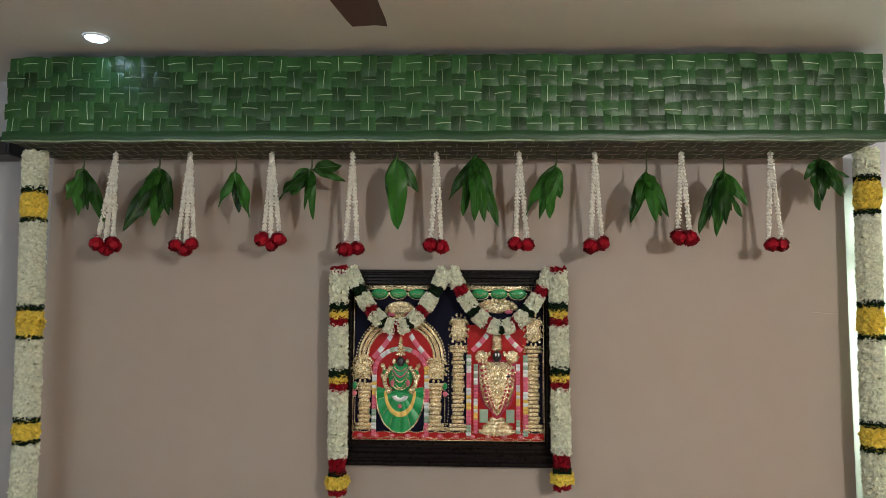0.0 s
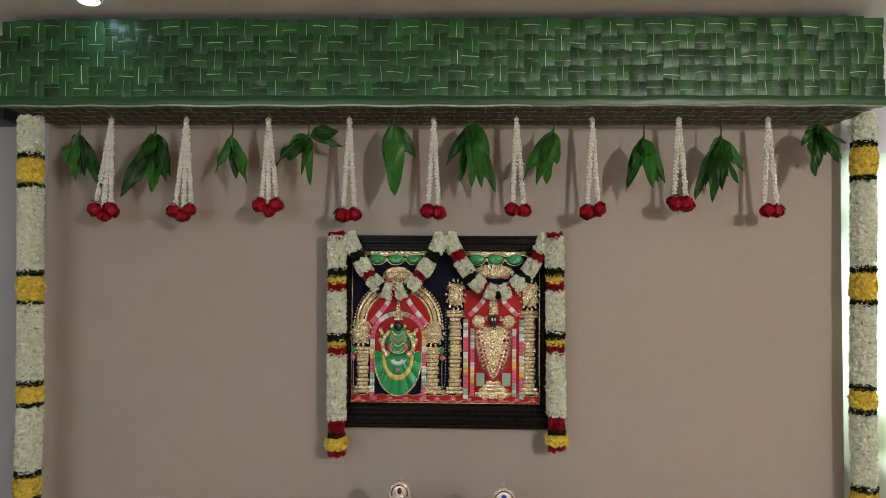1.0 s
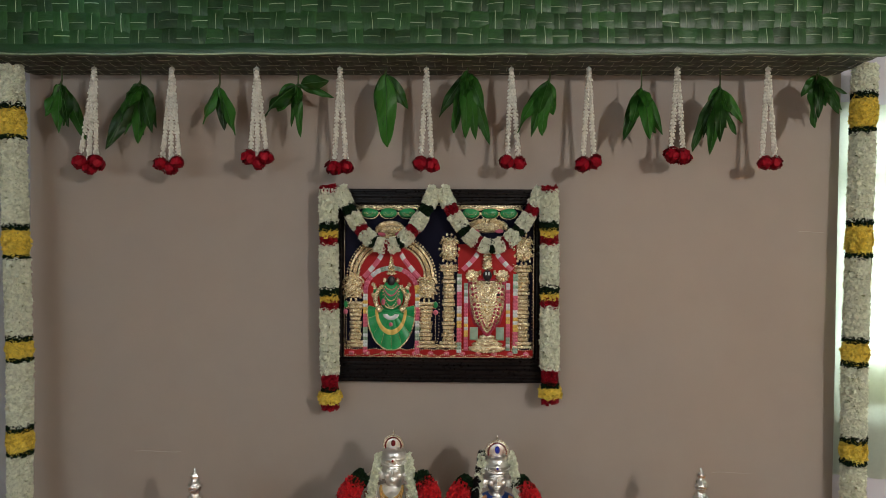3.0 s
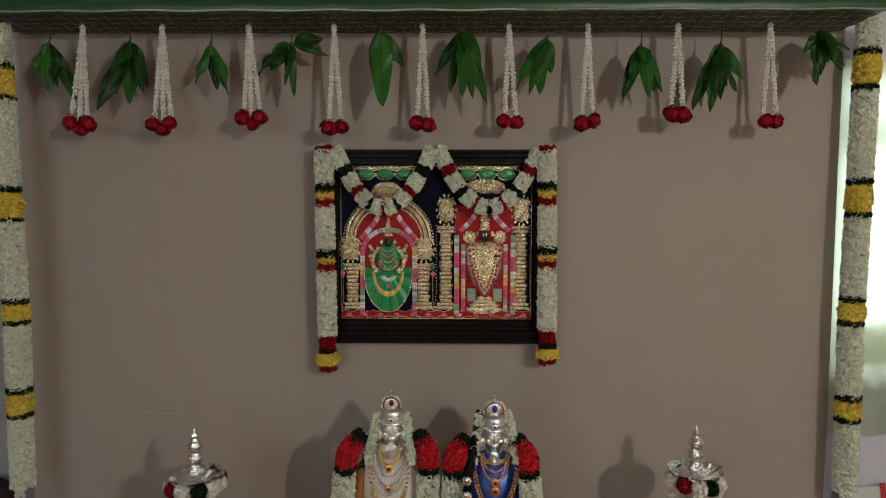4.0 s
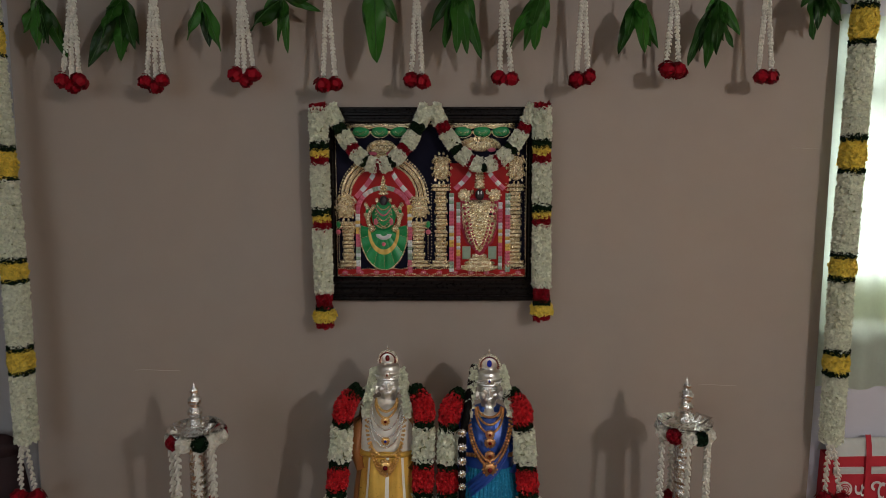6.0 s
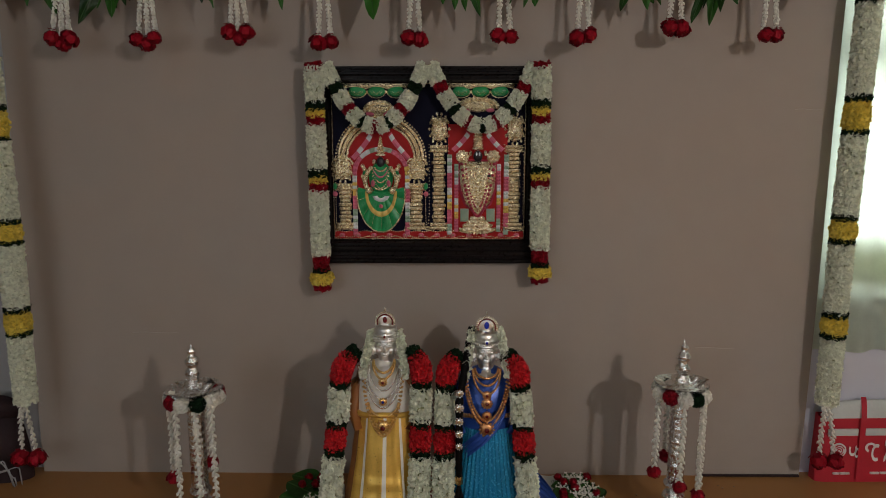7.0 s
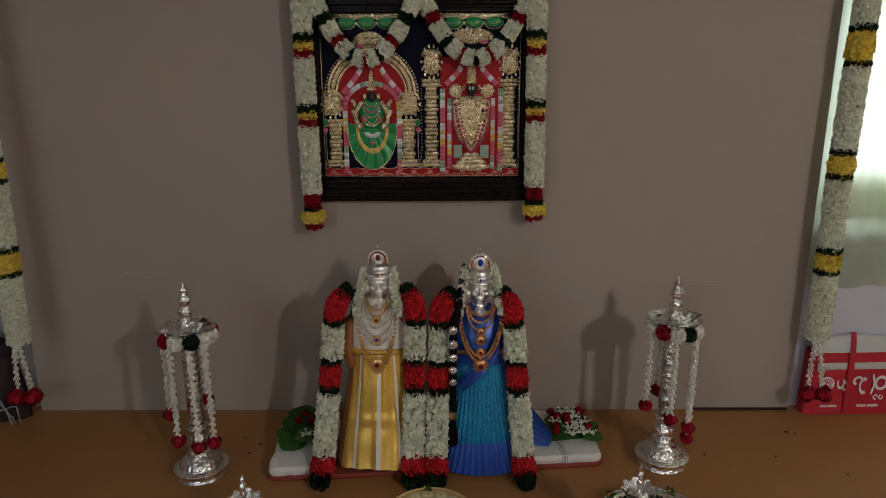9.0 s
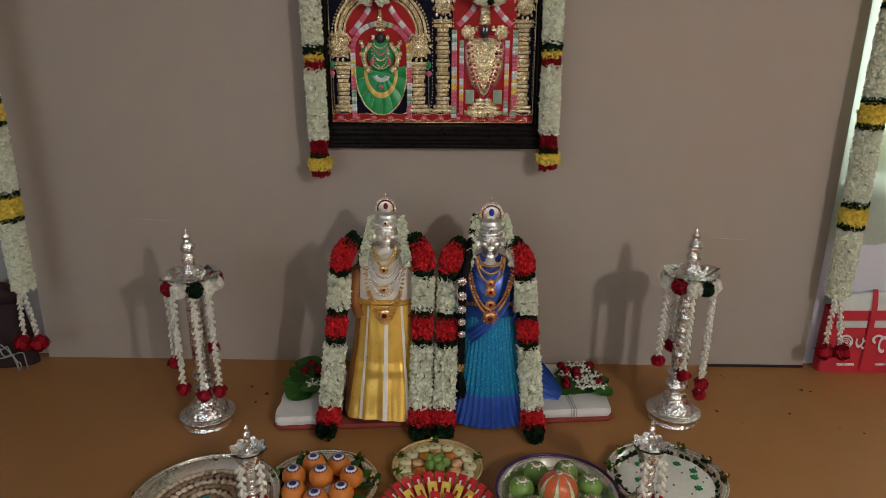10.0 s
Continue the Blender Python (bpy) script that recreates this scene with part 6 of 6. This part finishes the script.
for q in ((0.134, 0.142, 0.013, 0.022, 150, 400, 0.55), (0.152, 0.128, 0.008, 0.016, 0, 360, 0.6), (0.205, 0.150, 0.018, 0.016, 0, 250, 0.6), (0.230, 0.128, 0.016, 0.030, 60, 300, 0.5),
          (0.262, 0.135, 0.010, 0.034, -90, 90, 0.7), (0.300, 0.140, 0.022, 0.026, 30, 380, 0.5), (0.345, 0.138, 0.020, 0.028, 120, 420, 0.5), (0.400, 0.138, 0.020, 0.028, 0, 290, 0.5),
          (0.285, 0.078, 0.008, 0.009, 0, 300, 0.7), (0.307, 0.078, 0.007, 0.009, 90, 400, 0.7)):
    stroke(*q)
for a, b, z0, z1 in ((0.062, 0.088, 0.036, 0.044), (0.092, 0.130, 0.036, 0.044), (0.215, 0.250, 0.036, 0.044), (0.256, 0.300, 0.036, 0.044)):
    g = Geo()
    g.box(a, b, FRONT - 0.0025, FRONT + 0.005, z0, z1, 0.0008)
    part("print_bar", g, PRINT, bag, smooth=False)

it = thing("dark_bundle", "dark maroon cloth bundle on the floor by the wall", "bundle")
g = Geo()
g.grid(lambda u, v: (-1.90 + 0.27 * (0.5 + 0.5 * math.cos(u * math.tau)) * (1 - 0.15 * v * v) + 0.0, -0.045 + 0.060 * math.sin(u * math.tau) * (1 - 0.5 * v * v),
                     0.31 * v + 0.012 * math.sin(u * 30 + v * 6) * v), 40, 10, 0, True)
g.blob((-1.76, -0.045, 0.295), (0.125, 0.05, 0.05), 18, 10, 0, 0.2)
part("cloth", g, MAROON, it)
for k in range(4):
    it = thing("cable", "thin grey cable lying loosely over the dark bundle", "cable", "loose cables")
    r = random.Random(k + 60)
    g = Geo()
    pts = [(-1.92 + 0.28 * f + 0.02 * math.sin(f * 9 + k), -0.118 - 0.006 * k, 0.05 + 0.06 * k * (1 - f) + 0.05 * math.sin(f * (5 + k) + k) ** 2 - 0.05 * f * f + 0.02) for f in [q / 24 for q in range(25)]]
    pts[-1] = (pts[-1][0], pts[-1][1], 0.004)
    g.tube(pts, 0.0025, 6)
    part("wire", g, CABLE, it)
g = Geo()
g.box(1.10, 1.50, -0.012, -0.004, 0.001, 0.011, 0.002)
solo("dark_red_strip", g, MAROON, "dark red strip along the backdrop's foot", "strip")

it = thing("wall_speaker", "small black box fixed on the grey wall", "speaker")
g = Geo()
g.box(-2.02, -1.735, -0.10, WALL_Y - 0.001, 2.072, 2.145, 0.006)
part("case", g, BLACKP, it, smooth=False)
g = Geo()
g.box(-2.01, -1.745, -0.104, -0.101, 2.080, 2.137, 0.002)
part("grille", g, BLACKP, it, smooth=False)

# small dark specks on the floor
g = Geo()
r6 = random.Random(3)
for k in range(26):
    x, y = r6.uniform(-1.0, 1.5), r6.uniform(-0.75, -0.08)
    g.blob((x, y, 0.002), (r6.uniform(0.002, 0.006), r6.uniform(0.002, 0.005), 0.002), 6, 4, 0, 0.4)
tagged(solo("floor_specks", g, RAISIN, "small dark dry specks scattered on the floor", "debris"), kind="stuff")

# ---- ceiling ----
# fixtures for the same three, the rear two added out of view
for dx, dy in DOWNLIGHTS:
    it = thing("ceiling_light", "round recessed white ceiling light, switched on", "ceiling light", "recessed ceiling lights")
    g = Geo()
    g.lathe([(0.036, HEIGHT - 0.004), (0.037, HEIGHT - 0.006), (0.042, HEIGHT - 0.004), (0.043, HEIGHT - 0.0005)], (dx, dy), 32)
    part("bezel", g, WHITEFR, it)
    g = Geo()
    g.lathe([(0.0, HEIGHT - 0.016), (0.018, HEIGHT - 0.0145), (0.029, HEIGHT - 0.010), (0.036, HEIGHT - 0.003)], (dx, dy), 32)
    part("diffuser", g, LED, it)

fan = thing("ceiling_fan", "dark brown enamelled three-blade ceiling fan", "ceiling fan")
FH = Vector((-0.287, -1.535, 2.235))
fan.location = FH
g = Geo()
g.lathe([(0.0, -0.035), (0.06, -0.033), (0.095, -0.015), (0.10, 0.01), (0.085, 0.035), (0.03, 0.05), (0.014, 0.06), (0.012, HEIGHT - FH.z - 0.05), (0.05, HEIGHT - FH.z - 0.045), (0.055, HEIGHT - FH.z - 0.001)], seg=32)
part("motor_housing", g, FANBROWN, fan)
for k in range(3):
    a0 = radians(83 + 120 * k)

    def blade(u, v):
        rr = 0.13 + 0.53 * v
        w = (0.165 - 0.062 * v) * (u - 0.5)
        if v > 0.96:
            w *= 0.94
        return (rr * math.cos(a0) - w * math.sin(a0), rr * math.sin(a0) + w * math.cos(a0), 0.012 + 0.10 * w - 0.010 * abs(u - 0.3))
    g = Geo()
    g.grid(blade, 6, 12)
    g.grid(lambda u, v: tuple(Vector(blade(u, v)) - Vector((0, 0, 0.004))), 6, 12)
    bl = part("blade", g, FANBROWN, fan)
    g = Geo()
    g.tube([(0.09 * math.cos(a0), 0.09 * math.sin(a0), 0.0), (0.2 * math.cos(a0), 0.2 * math.sin(a0), 0.004)], 0.012, 6)
    part("bracket", g, FANBROWN, bl)

# the wall lamp that throws the shadows
it = thing("wall_bulb", "bare white globe bulb on a ceiling rod", "lamp")
g = Geo()
g.tube([(BULB[0], BULB[1], HEIGHT), (BULB[0], BULB[1], BULB[2] + 0.10)], 0.012, 10)
part("rod", g, WHITEFR, it)
g = Geo()
g.lathe([(0.02, BULB[2] + 0.12), (0.03, BULB[2] + 0.10), (0.03, BULB[2] + 0.075)], BULB[:2], 20)
part("holder", g, WHITEFR, it)
g = Geo()
g.blob((BULB[0], BULB[1], BULB[2]), 0.075, 24, 16)
part("globe", g, BULBM, it).visible_shadow = False


# dry petals fallen on the floor
PETAL = mat("dry_petal", (0.035, 0.014, 0.01), 0.8)
for x, y, s, a in ((-0.70, -0.233, 0.011, 20), (-0.621, -0.29, 0.014, 100), (-0.651, -0.348, 0.010, 60), (1.033, -0.363, 0.012, 130), (1.275, -0.372, 0.009, 10), (1.476, -0.495, 0.008, 70), (1.40, -0.20, 0.014, 40), (1.44, -0.21, 0.010, 150)):
    it = thing("fallen_petal", "small dry dark red petal lying on the floor", "petal", "fallen petals")
    g = Geo()
    d = (math.cos(radians(a)), math.sin(radians(a)), 0.1)
    g.leaf((x, y, 0.004), d, (-d[1], d[0], 0.1), s * 1.2, s, 0.05, 0.5)
    part("blade", g, PETAL, it)

# ---- the woven strips of the canopy front ----
for i in range(58):
    for j in range(5):
        upright = (i + j) % 2 == 0
        ob = new("leaf_strip", rng.choice(V_STRIPS if upright else H_STRIPS))
        ob.parent = canopy
        x, z = CX0 + CW * (i + 0.5), CZ0 + 0.034 + CH * 0.92 * (j + 0.5) - (0.010 if j == 4 and upright else 0.0)
        turn = 0 if upright else 90
        ob.matrix_basis = pose(x + rng.uniform(-0.003, 0.003), CY + rng.uniform(-0.002, 0.002), z + rng.uniform(-0.003, 0.003),
                               rng.uniform(-2, 2), turn + rng.uniform(-2.5, 2.5), rng.uniform(-2, 2))
